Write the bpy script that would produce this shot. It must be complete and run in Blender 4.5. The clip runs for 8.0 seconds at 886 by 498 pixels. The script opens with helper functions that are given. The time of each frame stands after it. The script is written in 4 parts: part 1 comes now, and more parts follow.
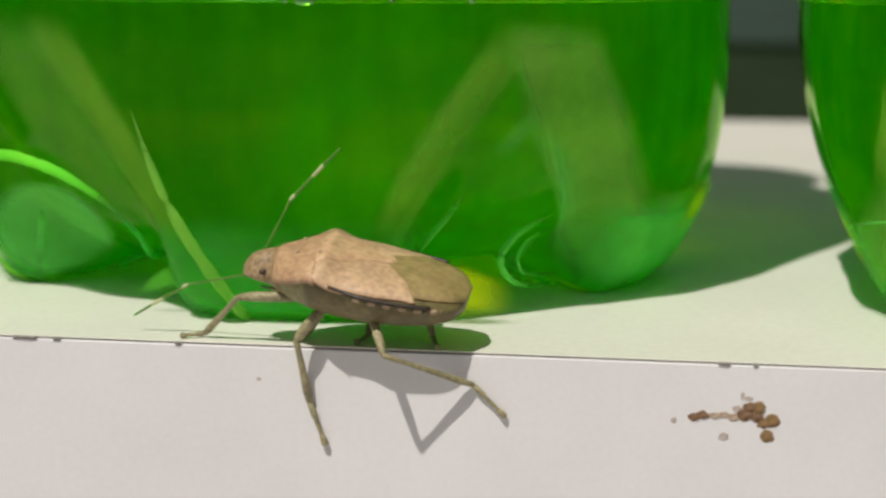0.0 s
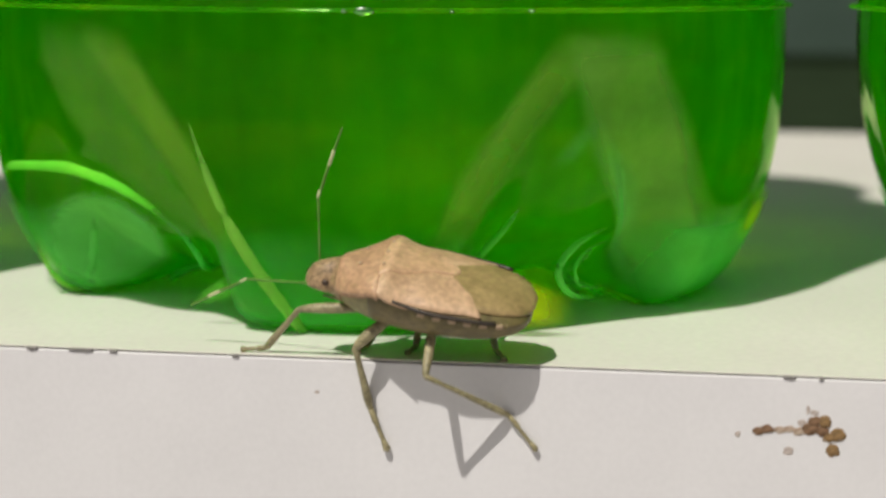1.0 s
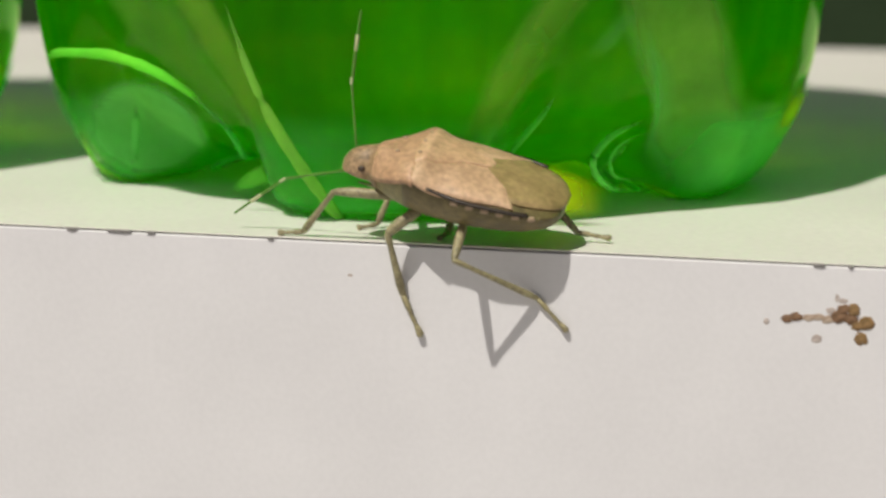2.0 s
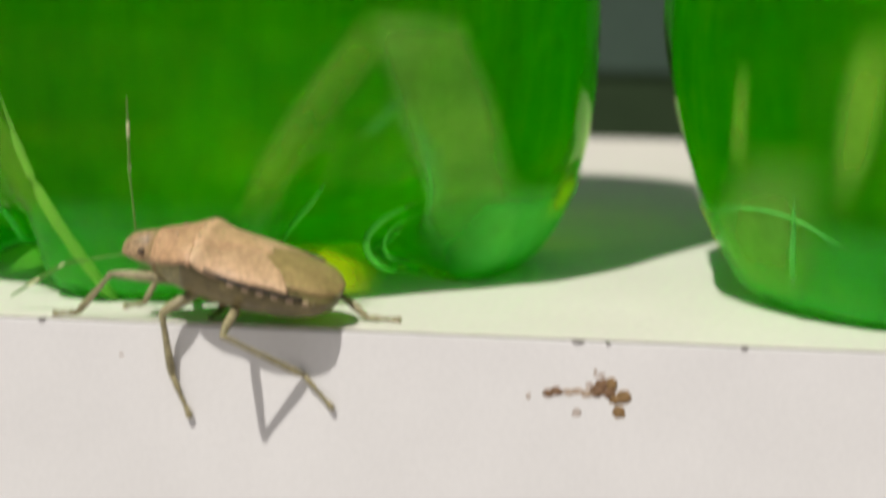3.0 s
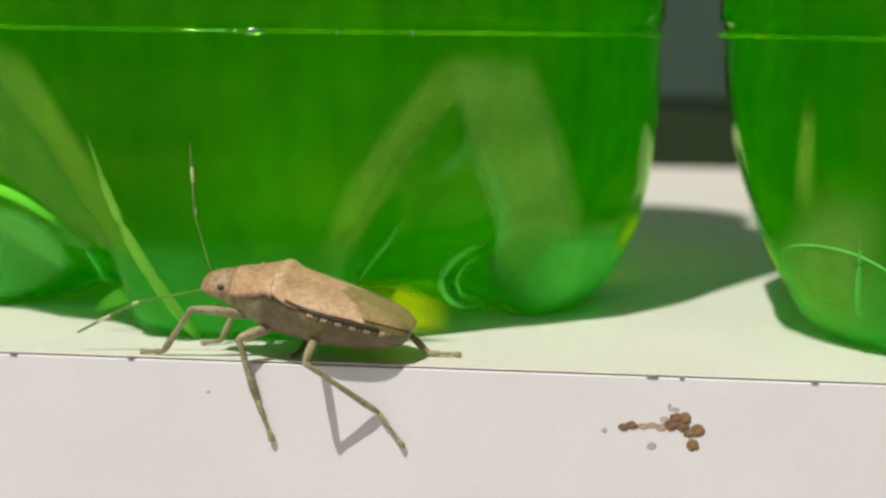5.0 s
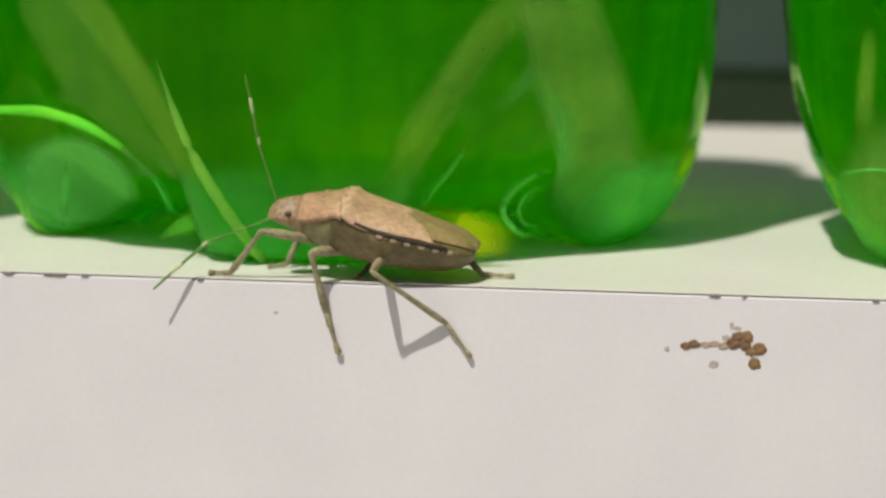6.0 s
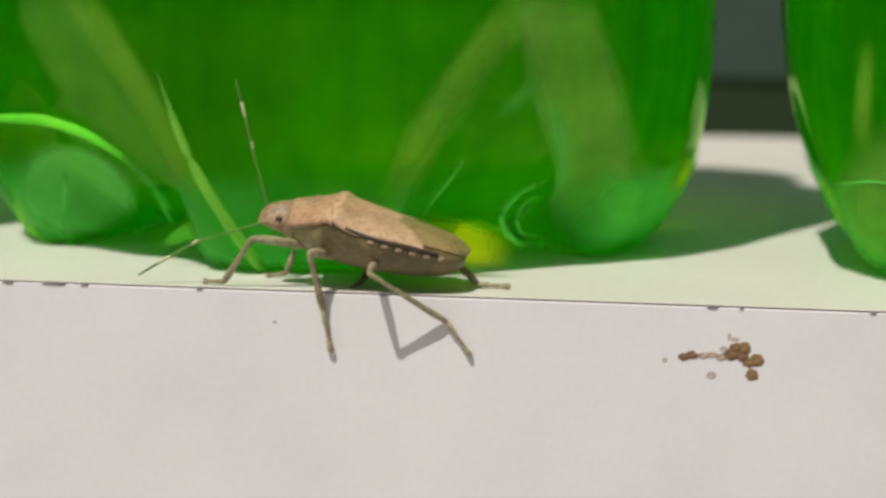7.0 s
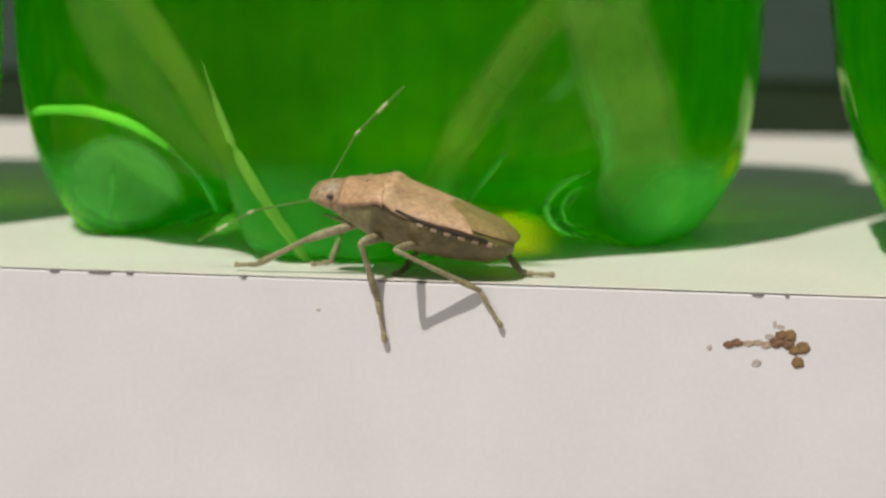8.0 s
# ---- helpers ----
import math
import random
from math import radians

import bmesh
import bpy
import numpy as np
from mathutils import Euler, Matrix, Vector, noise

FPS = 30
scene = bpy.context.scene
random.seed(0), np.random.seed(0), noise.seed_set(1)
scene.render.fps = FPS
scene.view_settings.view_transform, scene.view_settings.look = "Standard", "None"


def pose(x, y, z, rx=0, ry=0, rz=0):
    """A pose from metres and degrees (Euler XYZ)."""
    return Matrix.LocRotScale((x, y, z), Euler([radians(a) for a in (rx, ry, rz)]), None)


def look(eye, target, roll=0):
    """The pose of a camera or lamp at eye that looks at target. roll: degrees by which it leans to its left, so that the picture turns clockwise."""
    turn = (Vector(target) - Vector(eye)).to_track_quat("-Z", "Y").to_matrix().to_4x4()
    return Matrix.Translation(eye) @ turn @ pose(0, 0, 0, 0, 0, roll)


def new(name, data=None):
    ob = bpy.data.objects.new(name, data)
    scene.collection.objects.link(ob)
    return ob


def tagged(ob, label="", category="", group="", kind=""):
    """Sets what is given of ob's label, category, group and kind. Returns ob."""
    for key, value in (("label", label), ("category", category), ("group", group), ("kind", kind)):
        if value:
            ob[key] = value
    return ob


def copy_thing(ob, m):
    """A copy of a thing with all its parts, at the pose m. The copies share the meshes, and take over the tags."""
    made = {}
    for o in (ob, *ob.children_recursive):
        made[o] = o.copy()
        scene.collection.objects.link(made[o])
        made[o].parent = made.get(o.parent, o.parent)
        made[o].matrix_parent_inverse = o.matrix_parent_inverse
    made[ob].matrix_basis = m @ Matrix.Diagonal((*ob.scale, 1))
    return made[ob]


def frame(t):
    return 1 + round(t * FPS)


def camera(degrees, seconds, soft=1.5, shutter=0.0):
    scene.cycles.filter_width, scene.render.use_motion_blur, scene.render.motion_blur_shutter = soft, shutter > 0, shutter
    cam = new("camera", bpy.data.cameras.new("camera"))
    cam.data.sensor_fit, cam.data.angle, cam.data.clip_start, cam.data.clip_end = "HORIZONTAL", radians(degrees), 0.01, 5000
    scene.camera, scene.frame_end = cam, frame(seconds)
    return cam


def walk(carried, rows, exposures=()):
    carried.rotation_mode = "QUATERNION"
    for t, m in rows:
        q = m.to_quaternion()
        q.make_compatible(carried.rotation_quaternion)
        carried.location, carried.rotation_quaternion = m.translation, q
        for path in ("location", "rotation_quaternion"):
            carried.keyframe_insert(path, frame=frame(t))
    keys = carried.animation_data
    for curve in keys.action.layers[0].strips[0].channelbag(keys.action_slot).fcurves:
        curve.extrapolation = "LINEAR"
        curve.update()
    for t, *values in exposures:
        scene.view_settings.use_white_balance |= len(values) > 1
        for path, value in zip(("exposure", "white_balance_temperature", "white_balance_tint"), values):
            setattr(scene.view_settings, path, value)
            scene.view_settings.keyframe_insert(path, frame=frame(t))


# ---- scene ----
LENS = 28.0
PATH = [
    (0, (0.01400, -0.11393, 0.02564), (-0.00046, -0.01630, 0.00955), 0.33),
    (0.1, (0.01339, -0.11417, 0.02526), (-0.00088, -0.01642, 0.00971), 0.39),
    (0.2, (0.01278, -0.11441, 0.02489), (-0.00056, -0.01645, 0.00984), 0.44),
    (0.3, (0.01217, -0.11465, 0.02451), (-0.00072, -0.01665, 0.00934), 0.49),
    (0.4, (0.01156, -0.11489, 0.02413), (-0.00151, -0.01691, 0.00900), 0.54),
    (0.5, (0.01096, -0.11512, 0.02376), (-0.00298, -0.01733, 0.00819), 0.59),
    (0.6, (0.01101, -0.11475, 0.02410), (-0.00362, -0.01704, 0.00863), 0.52),
    (0.7, (0.01106, -0.11438, 0.02444), (-0.00454, -0.01680, 0.00914), 0.45),
    (0.8, (0.01111, -0.11401, 0.02478), (-0.00503, -0.01664, 0.00865), 0.38),
    (0.9, (0.01116, -0.11363, 0.02512), (-0.00528, -0.01625, 0.00944), 0.31),
    (1, (0.01121, -0.11326, 0.02546), (-0.00438, -0.01570, 0.01002), 0.24),
    (1.1, (0.01041, -0.11343, 0.02361), (-0.00521, -0.01574, 0.00905), 0.31),
    (1.2, (0.00961, -0.11360, 0.02176), (-0.00659, -0.01603, 0.00699), 0.38),
    (2.3, (0.01526, -0.11468, 0.02289), (-0.00367, -0.01853, 0.00297), 0.64),
    (2.4, (0.01577, -0.11477, 0.02300), (0.00057, -0.01748, 0.00559), 0.67),
    (2.5, (0.01629, -0.11487, 0.02310), (0.00310, -0.01691, 0.00793), 0.69),
    (2.6, (0.01679, -0.11511, 0.02288), (0.00531, -0.01683, 0.00839), 0.80),
    (2.7, (0.01730, -0.11535, 0.02266), (0.00688, -0.01678, 0.00940), 0.90),
    (2.8, (0.01780, -0.11559, 0.02245), (0.00790, -0.01691, 0.00965), 1.01),
    (2.9, (0.01831, -0.11583, 0.02223), (0.00846, -0.01711, 0.00966), 1.11),
    (3, (0.01881, -0.11607, 0.02201), (0.00837, -0.01758, 0.00815), 1.22),
    (3.1, (0.01840, -0.11635, 0.02200), (0.00826, -0.01804, 0.00672), 1.18),
    (3.2, (0.01798, -0.11663, 0.02199), (0.00814, -0.01832, 0.00656), 1.15),
    (3.3, (0.01757, -0.11691, 0.02199), (0.00778, -0.01850, 0.00717), 1.11),
    (3.4, (0.01715, -0.11720, 0.02198), (0.00705, -0.01866, 0.00829), 1.08),
    (3.5, (0.01674, -0.11748, 0.02197), (0.00583, -0.01910, 0.00773), 1.05),
    (3.6, (0.01671, -0.11751, 0.02269), (0.00476, -0.01926, 0.00840), 1.02),
    (3.7, (0.01668, -0.11754, 0.02342), (0.00461, -0.01939, 0.00854), 1.00),
    (3.8, (0.01665, -0.11757, 0.02414), (0.00520, -0.01923, 0.01004), 0.98),
    (3.9, (0.01662, -0.11760, 0.02486), (0.00558, -0.01918, 0.01096), 0.96),
    (4, (0.01659, -0.11763, 0.02558), (0.00565, -0.01913, 0.01222), 0.94),
    (4.1, (0.01613, -0.11792, 0.02543), (0.00506, -0.01931, 0.01306), 0.91),
    (4.2, (0.01568, -0.11821, 0.02528), (0.00406, -0.01973, 0.01238), 0.88),
    (5.3, (0.01505, -0.12128, 0.02305), (0.00362, -0.02273, 0.01053), 0.72),
    (5.4, (0.01514, -0.12183, 0.02287), (0.00293, -0.02336, 0.01043), 0.68),
    (5.5, (0.01523, -0.12238, 0.02269), (0.00217, -0.02406, 0.00988), 0.65),
    (5.6, (0.01490, -0.12244, 0.02205), (0.00093, -0.02444, 0.00784), 0.64),
    (5.7, (0.01457, -0.12250, 0.02141), (0.00011, -0.02444, 0.00818), 0.62),
    (5.8, (0.01424, -0.12256, 0.02077), (-0.00002, -0.02441, 0.00800), 0.61),
    (5.9, (0.01392, -0.12263, 0.02012), (0.00015, -0.02446, 0.00691), 0.60),
    (6, (0.01359, -0.12269, 0.01948), (0.00002, -0.02454, 0.00594), 0.59),
    (6.1, (0.01382, -0.12268, 0.01954), (0.00044, -0.02456, 0.00562), 0.61),
    (6.2, (0.01405, -0.12267, 0.01961), (0.00055, -0.02465, 0.00508), 0.63),
    (6.3, (0.01428, -0.12266, 0.01968), (0.00037, -0.02464, 0.00556), 0.66),
    (6.4, (0.01450, -0.12265, 0.01974), (0.00049, -0.02464, 0.00569), 0.68),
    (6.5, (0.01473, -0.12264, 0.01981), (0.00130, -0.02443, 0.00659), 0.71),
    (6.6, (0.01447, -0.12271, 0.01980), (0.00135, -0.02458, 0.00574), 0.73),
    (6.7, (0.01420, -0.12279, 0.01979), (0.00062, -0.02476, 0.00544), 0.76),
    (6.8, (0.01393, -0.12287, 0.01978), (0.00036, -0.02484, 0.00544), 0.78),
    (6.9, (0.01366, -0.12295, 0.01977), (-0.00019, -0.02485, 0.00619), 0.81),
    (7, (0.01339, -0.12303, 0.01976), (0.00007, -0.02480, 0.00660), 0.83),
    (7.1, (0.01346, -0.12316, 0.02025), (0.00055, -0.02483, 0.00746), 0.82),
    (7.2, (0.01353, -0.12330, 0.02074), (0.00041, -0.02501, 0.00780), 0.80),
    (7.3, (0.01359, -0.12343, 0.02122), (0.00039, -0.02502, 0.00932), 0.78),
    (7.4, (0.01366, -0.12356, 0.02171), (0.00061, -0.02513, 0.00981), 0.77),
    (7.5, (0.01372, -0.12370, 0.02220), (-0.00014, -0.02545, 0.00974), 0.75),
    (7.6, (0.01392, -0.12351, 0.02140), (-0.00122, -0.02550, 0.00855), 0.71),
    (7.7, (0.01411, -0.12333, 0.02060), (-0.00201, -0.02560, 0.00684), 0.66),
    (7.8, (0.01430, -0.12315, 0.01980), (-0.00222, -0.02540, 0.00672), 0.62),
    (7.9, (0.01449, -0.12297, 0.01899), (-0.00214, -0.02526, 0.00577), 0.57),
    (8, (0.01468, -0.12279, 0.01819), (-0.00208, -0.02502, 0.00554), 0.53),
]
cam = camera(LENS, 8.0, soft=2.5, shutter=0.5)
cam.data.dof.use_dof = True  # the close lens blurs the wall behind
cam.data.dof.focus_distance = 0.121
cam.data.dof.aperture_fstop = 40.0
walk(cam, [(t, look(eye, target, roll)) for t, eye, target, roll in PATH], exposures=[(t, -0.06 + e, 6550, 9.3) for t, e in ((0.0, -0.03), (1.0, 0.0), (2.5, 0.05), (3.0, 0.13), (3.5, 0.07), (4.0, 0.10), (5.5, 0.06), (6.5, -0.04), (7.0, -0.05), (7.5, 0.06), (8.0, -0.02))])

# ---- light: high sun from the front, a little from one side, and open sky ----
SUN = Vector((-0.25, -0.54, 1.0)).normalized()
world = bpy.data.worlds.new("sky")
scene.world = world
world.use_nodes = True
wn = world.node_tree
sky = wn.nodes.new("ShaderNodeTexSky")
sky.sky_type = "NISHITA"
sky.sun_disc = False
sky.air_density = 0.6
sky.dust_density = 4.0
sky.sun_elevation = math.asin(SUN.z)
sky.sun_rotation = math.atan2(SUN.x, SUN.y)
wn.links.new(sky.outputs["Color"], wn.nodes["Background"].inputs["Color"])
wn.nodes["Background"].inputs["Strength"].default_value = 0.025
sun_data = bpy.data.lights.new("sun", "SUN")
sun_data.energy = 3.5
sun_data.angle = radians(0.9)
sun_data.color = (1.0, 0.95, 0.88)
sun = new("sun", sun_data)
sun.matrix_world = look(SUN * 2.0, (0, 0, 0))

MM = 0.001


# ---- materials ----
def material(name):
    m = bpy.data.materials.new(name)
    m.use_nodes = True
    return m, m.node_tree, m.node_tree.nodes["Principled BSDF"]


def noise_node(nt, scale, detail=4.0, rough=0.55, kind="Object"):
    tc = nt.nodes.new("ShaderNodeTexCoord")
    n = nt.nodes.new("ShaderNodeTexNoise")
    n.inputs["Scale"].default_value = scale
    n.inputs["Detail"].default_value = detail
    n.inputs["Roughness"].default_value = rough
    nt.links.new(tc.outputs[kind], n.inputs["Vector"])
    return n


def ramp(nt, source, stops):
    r = nt.nodes.new("ShaderNodeValToRGB")
    els = r.color_ramp.elements
    while len(els) < len(stops):
        els.new(0.5)
    for e, (p, c) in zip(els, stops):
        e.position = p
        e.color = (*c, 1.0)
    nt.links.new(source, r.inputs["Fac"])
    return r


def mixed(nt, a, b, mode="MULTIPLY", fac=1.0):
    x = nt.nodes.new("ShaderNodeMix")
    x.data_type = "RGBA"
    x.blend_type = mode
    x.inputs["Factor"].default_value = fac
    nt.links.new(a, x.inputs[6])
    nt.links.new(b, x.inputs[7])
    return x.outputs[2]


def bumped(nt, bsdf, source, strength, distance):
    b = nt.nodes.new("ShaderNodeBump")
    b.inputs["Strength"].default_value = strength
    b.inputs["Distance"].default_value = distance
    nt.links.new(source, b.inputs["Height"])
    nt.links.new(b.outputs["Normal"], bsdf.inputs["Normal"])


def grained(name, stops, scale, fine=None, rough=0.5, bump=0.0, depth=0.0001, spec=0.5):
    """A surface with coarse blotches and a finer speckle, scales per metre."""
    m, nt, p = material(name)
    big = noise_node(nt, scale)
    col = ramp(nt, big.outputs["Fac"], stops).outputs["Color"]
    if fine:
        small = noise_node(nt, fine[0], 3.0)
        lo, hi = fine[1], fine[2]
        col = mixed(nt, col, ramp(nt, small.outputs["Fac"], [(0.35, (lo, lo, lo)), (0.65, (hi, hi, hi))]).outputs["Color"])
        if bump:
            bumped(nt, p, small.outputs["Fac"], bump, depth)
    nt.links.new(col, p.inputs["Base Color"])
    p.inputs["Roughness"].default_value = rough
    p.inputs["Specular IOR Level"].default_value = spec
    return m


def clear_green(name, tint, glow, shares, ior, rough, faded=False):
    """Tinted clear stuff: shares of light that pass straight, scatter back, scatter on; the rest refracts as in glass."""
    m = bpy.data.materials.new(name)
    m.use_nodes = True
    nt = m.node_tree
    nt.nodes.remove(nt.nodes["Principled BSDF"])
    out = nt.nodes["Material Output"]
    n = noise_node(nt, 85.0, 3.0)
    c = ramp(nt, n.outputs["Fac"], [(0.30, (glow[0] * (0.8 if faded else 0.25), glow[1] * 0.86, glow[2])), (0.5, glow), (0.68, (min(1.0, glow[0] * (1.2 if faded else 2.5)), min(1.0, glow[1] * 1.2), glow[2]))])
    tone = c.outputs["Color"]
    if not faded:
        tc = nt.nodes.new("ShaderNodeTexCoord")
        mp = nt.nodes.new("ShaderNodeMapping")
        mp.inputs["Scale"].default_value = (1.0, 1.0, 0.16)
        flow = nt.nodes.new("ShaderNodeTexNoise")
        flow.inputs["Scale"].default_value = 420.0
        flow.inputs["Detail"].default_value = 5.0
        nt.links.new(tc.outputs["Object"], mp.inputs["Vector"])
        nt.links.new(mp.outputs["Vector"], flow.inputs["Vector"])
        lines = ramp(nt, flow.outputs["Fac"], [(0.3, (0.72, 0.86, 1.0)), (0.52, (1.0, 1.0, 1.0)), (0.72, (1.3, 1.08, 1.0))])
        tone = mixed(nt, tone, lines.outputs["Color"])
    gl = nt.nodes.new("ShaderNodeBsdfGlass")
    gl.inputs["Color"].default_value = (*tint, 1)
    gl.inputs["Roughness"].default_value = rough
    gl.inputs["IOR"].default_value = ior
    tr = nt.nodes.new("ShaderNodeBsdfTransparent")
    tr.inputs["Color"].default_value = (*tint, 1)
    df = nt.nodes.new("ShaderNodeBsdfDiffuse")
    tl = nt.nodes.new("ShaderNodeBsdfTranslucent")
    nt.links.new(tone, df.inputs["Color"])
    nt.links.new(tone, tl.inputs["Color"])
    last, left = gl.outputs[0], 1.0 - sum(shares)
    for share, node in zip(shares, (tr, df, tl)):
        if share <= 0:
            continue
        left += share
        mix = nt.nodes.new("ShaderNodeMixShader")
        mix.inputs[0].default_value = share / left
        nt.links.new(last, mix.inputs[1])
        nt.links.new(node.outputs[0], mix.inputs[2])
        last = mix.outputs[0]
    if faded:
        at = nt.nodes.new("ShaderNodeAttribute")
        at.attribute_name = "haze"
        veil = noise_node(nt, 230.0, 4.0, 0.6)
        streaks = ramp(nt, veil.outputs["Fac"], [(0.32, (0.78, 0.78, 0.78)), (0.66, (1.0, 1.0, 1.0))])
        much = nt.nodes.new("ShaderNodeMath")
        much.operation = "MULTIPLY"
        nt.links.new(at.outputs["Fac"], much.inputs[0])
        nt.links.new(streaks.outputs["Color"], much.inputs[1])
        bare = nt.nodes.new("ShaderNodeBsdfTransparent")
        mix = nt.nodes.new("ShaderNodeMixShader")
        nt.links.new(much.outputs[0], mix.inputs[0])
        nt.links.new(bare.outputs[0], mix.inputs[1])
        nt.links.new(last, mix.inputs[2])
        last = mix.outputs[0]
    nt.links.new(last, out.inputs["Surface"])
    return m


def film_green(name, tint, ior, rough, sheen):
    """A thin clear skin that shines."""
    m = bpy.data.materials.new(name)
    m.use_nodes = True
    nt = m.node_tree
    nt.nodes.remove(nt.nodes["Principled BSDF"])
    tr = nt.nodes.new("ShaderNodeBsdfTransparent")
    tr.inputs["Color"].default_value = (*tint, 1)
    gl = nt.nodes.new("ShaderNodeBsdfGlossy")
    gl.inputs["Roughness"].default_value = rough
    gl.inputs["Color"].default_value = (*sheen, 1)
    fr = nt.nodes.new("ShaderNodeFresnel")
    fr.inputs["IOR"].default_value = ior
    mix = nt.nodes.new("ShaderNodeMixShader")
    nt.links.new(fr.outputs[0], mix.inputs[0])
    nt.links.new(tr.outputs[0], mix.inputs[1])
    nt.links.new(gl.outputs[0], mix.inputs[2])
    nt.links.new(mix.outputs[0], nt.nodes["Material Output"].inputs["Surface"])
    return m


M_TOP = grained("white_laminate_top", [(0.3, (0.77, 0.738, 0.675)), (0.7, (0.82, 0.788, 0.725))], 60, (1500, 0.97, 1.03), 0.45, 0.05)
M_BAND = grained("white_edge_band", [(0.3, (0.735, 0.725, 0.735)), (0.7, (0.785, 0.775, 0.785))], 90, (2200, 0.985, 1.015), 0.55, 0.03)
M_CORE = grained("dark_joint", [(0.3, (0.05, 0.045, 0.04)), (0.7, (0.09, 0.08, 0.07))], 400, None, 0.9)
M_CHIP = grained("brown_grey_chip", [(0.3, (0.16, 0.15, 0.14)), (0.7, (0.32, 0.30, 0.28))], 900, None, 0.9)
M_WALL = grained("slate_paint", [(0.3, (0.048, 0.084, 0.062)), (0.7, (0.064, 0.106, 0.080))], 30, (900, 0.8, 1.2), 0.8, 0.2)
M_FOOT_SHADE = grained("painted_foot_shade", [(0.3, (0.014, 0.025, 0.011)), (0.7, (0.022, 0.036, 0.017))], 60, (900, 0.8, 1.2), 0.95, 0.2, spec=0.05)
M_BACK_SHADE = grained("dark_ledge", [(0.3, (0.017, 0.029, 0.013)), (0.7, (0.025, 0.041, 0.019))], 40, (700, 0.8, 1.2), 0.95, 0.2, spec=0.05)
M_FLOOR = grained("concrete", [(0.3, (0.54, 0.52, 0.49)), (0.7, (0.64, 0.62, 0.59))], 3, (60, 0.9, 1.1), 0.85, 0.2, 0.002)
M_PET = film_green("green_plastic", (0.88, 0.98, 0.42), 1.2, 0.08, (0.75, 1.0, 0.45))
M_LIQUID = clear_green("green_liquid", (0.82, 1.0, 0.03), (0.15, 0.83, 0.0), (0.17, 0.02, 0.58), 1.33, 0.25)
M_BASE = clear_green("clear_green_base", (0.90, 1.0, 0.05), (0.12, 0.95, 0.02), (0.24, 0.06, 0.60), 1.33, 0.25)
M_HAZE = clear_green("hazy_green_plastic", (0.62, 1.0, 0.25), (0.36, 0.66, 0.07), (0.42, 0.38, 0.20), 1.30, 0.25, True)
M_SLOPE = clear_green("hazy_slope_plastic", (0.60, 1.0, 0.30), (0.42, 0.74, 0.13), (0.44, 0.36, 0.20), 1.30, 0.25, True)
M_PAD = clear_green("hazy_foot_plastic", (0.55, 1.0, 0.30), (0.18, 0.98, 0.16), (0.20, 0.46, 0.32), 1.30, 0.25, True)
M_DISC = clear_green("cloudy_knob_plastic", (0.60, 1.0, 0.40), (0.27, 0.90, 0.20), (0.16, 0.50, 0.28), 1.30, 0.25, True)
# shine and gathered light are put into the next five colours
M_BEAD = clear_green("painted_crease_shine", (0.60, 1.0, 0.35), (0.42, 0.86, 0.14), (0.12, 0.46, 0.40), 1.45, 0.12, True)
M_ARC = clear_green("painted_arc_shine", (0.40, 1.0, 0.30), (0.22, 1.0, 0.13), (0.0, 0.80, 0.18), 1.45, 0.12, True)
M_LIME = clear_green("painted_lime_shine", (0.60, 1.0, 0.20), (0.27, 1.0, 0.08), (0.04, 0.56, 0.40), 1.45, 0.12, True)
M_YELLOW = clear_green("painted_yellow_light", (0.9, 1.0, 0.10), (0.62, 0.95, 0.02), (0.04, 0.56, 0.40), 1.45, 0.12, True)
M_WEDGE = clear_green("painted_wedge_light", (0.80, 1.0, 0.03), (0.72, 0.95, 0.01), (0.10, 0.56, 0.32), 1.45, 0.12, True)
M_GLINT = film_green("glossy_drip", (0.80, 1.0, 0.50), 2.2, 0.24, (1.0, 1.0, 1.0))
M_RING = clear_green("moulded_ring_plastic", (0.65, 1.0, 0.3), (0.26, 0.80, 0.02), (0.46, 0.07, 0.26), 1.45, 0.08)
M_CAP = grained("green_cap", [(0.3, (0.02, 0.20, 0.03)), (0.7, (0.03, 0.25, 0.04))], 80, None, 0.4)


# ---- mesh helpers ----
def link_mesh(name, bm, mat, smooth=True):
    me = bpy.data.meshes.new(name)
    bmesh.ops.recalc_face_normals(bm, faces=bm.faces)
    bm.to_mesh(me)
    bm.free()
    for f in me.polygons:
        f.use_smooth = smooth
    for m in mat if isinstance(mat, (list, tuple)) else (mat,):
        me.materials.append(m)
    return new(name, me)


def part(name, bm, mat, parent, label="", smooth=True):
    ob = link_mesh(name, bm, mat, smooth)
    ob.parent = parent
    return tagged(ob, label) if label else ob


def box(bm, lo, hi, bevel=0.0):
    r = bmesh.ops.create_cube(bm, size=1.0)
    for v in r["verts"]:
        v.co = Vector([lo[k] + (v.co[k] + 0.5) * (hi[k] - lo[k]) for k in range(3)])
    if bevel:
        es = list({e for v in r["verts"] for e in v.link_edges})
        bmesh.ops.bevel(bm, geom=es, offset=bevel, segments=2, affect="EDGES", profile=0.5)
    return bm


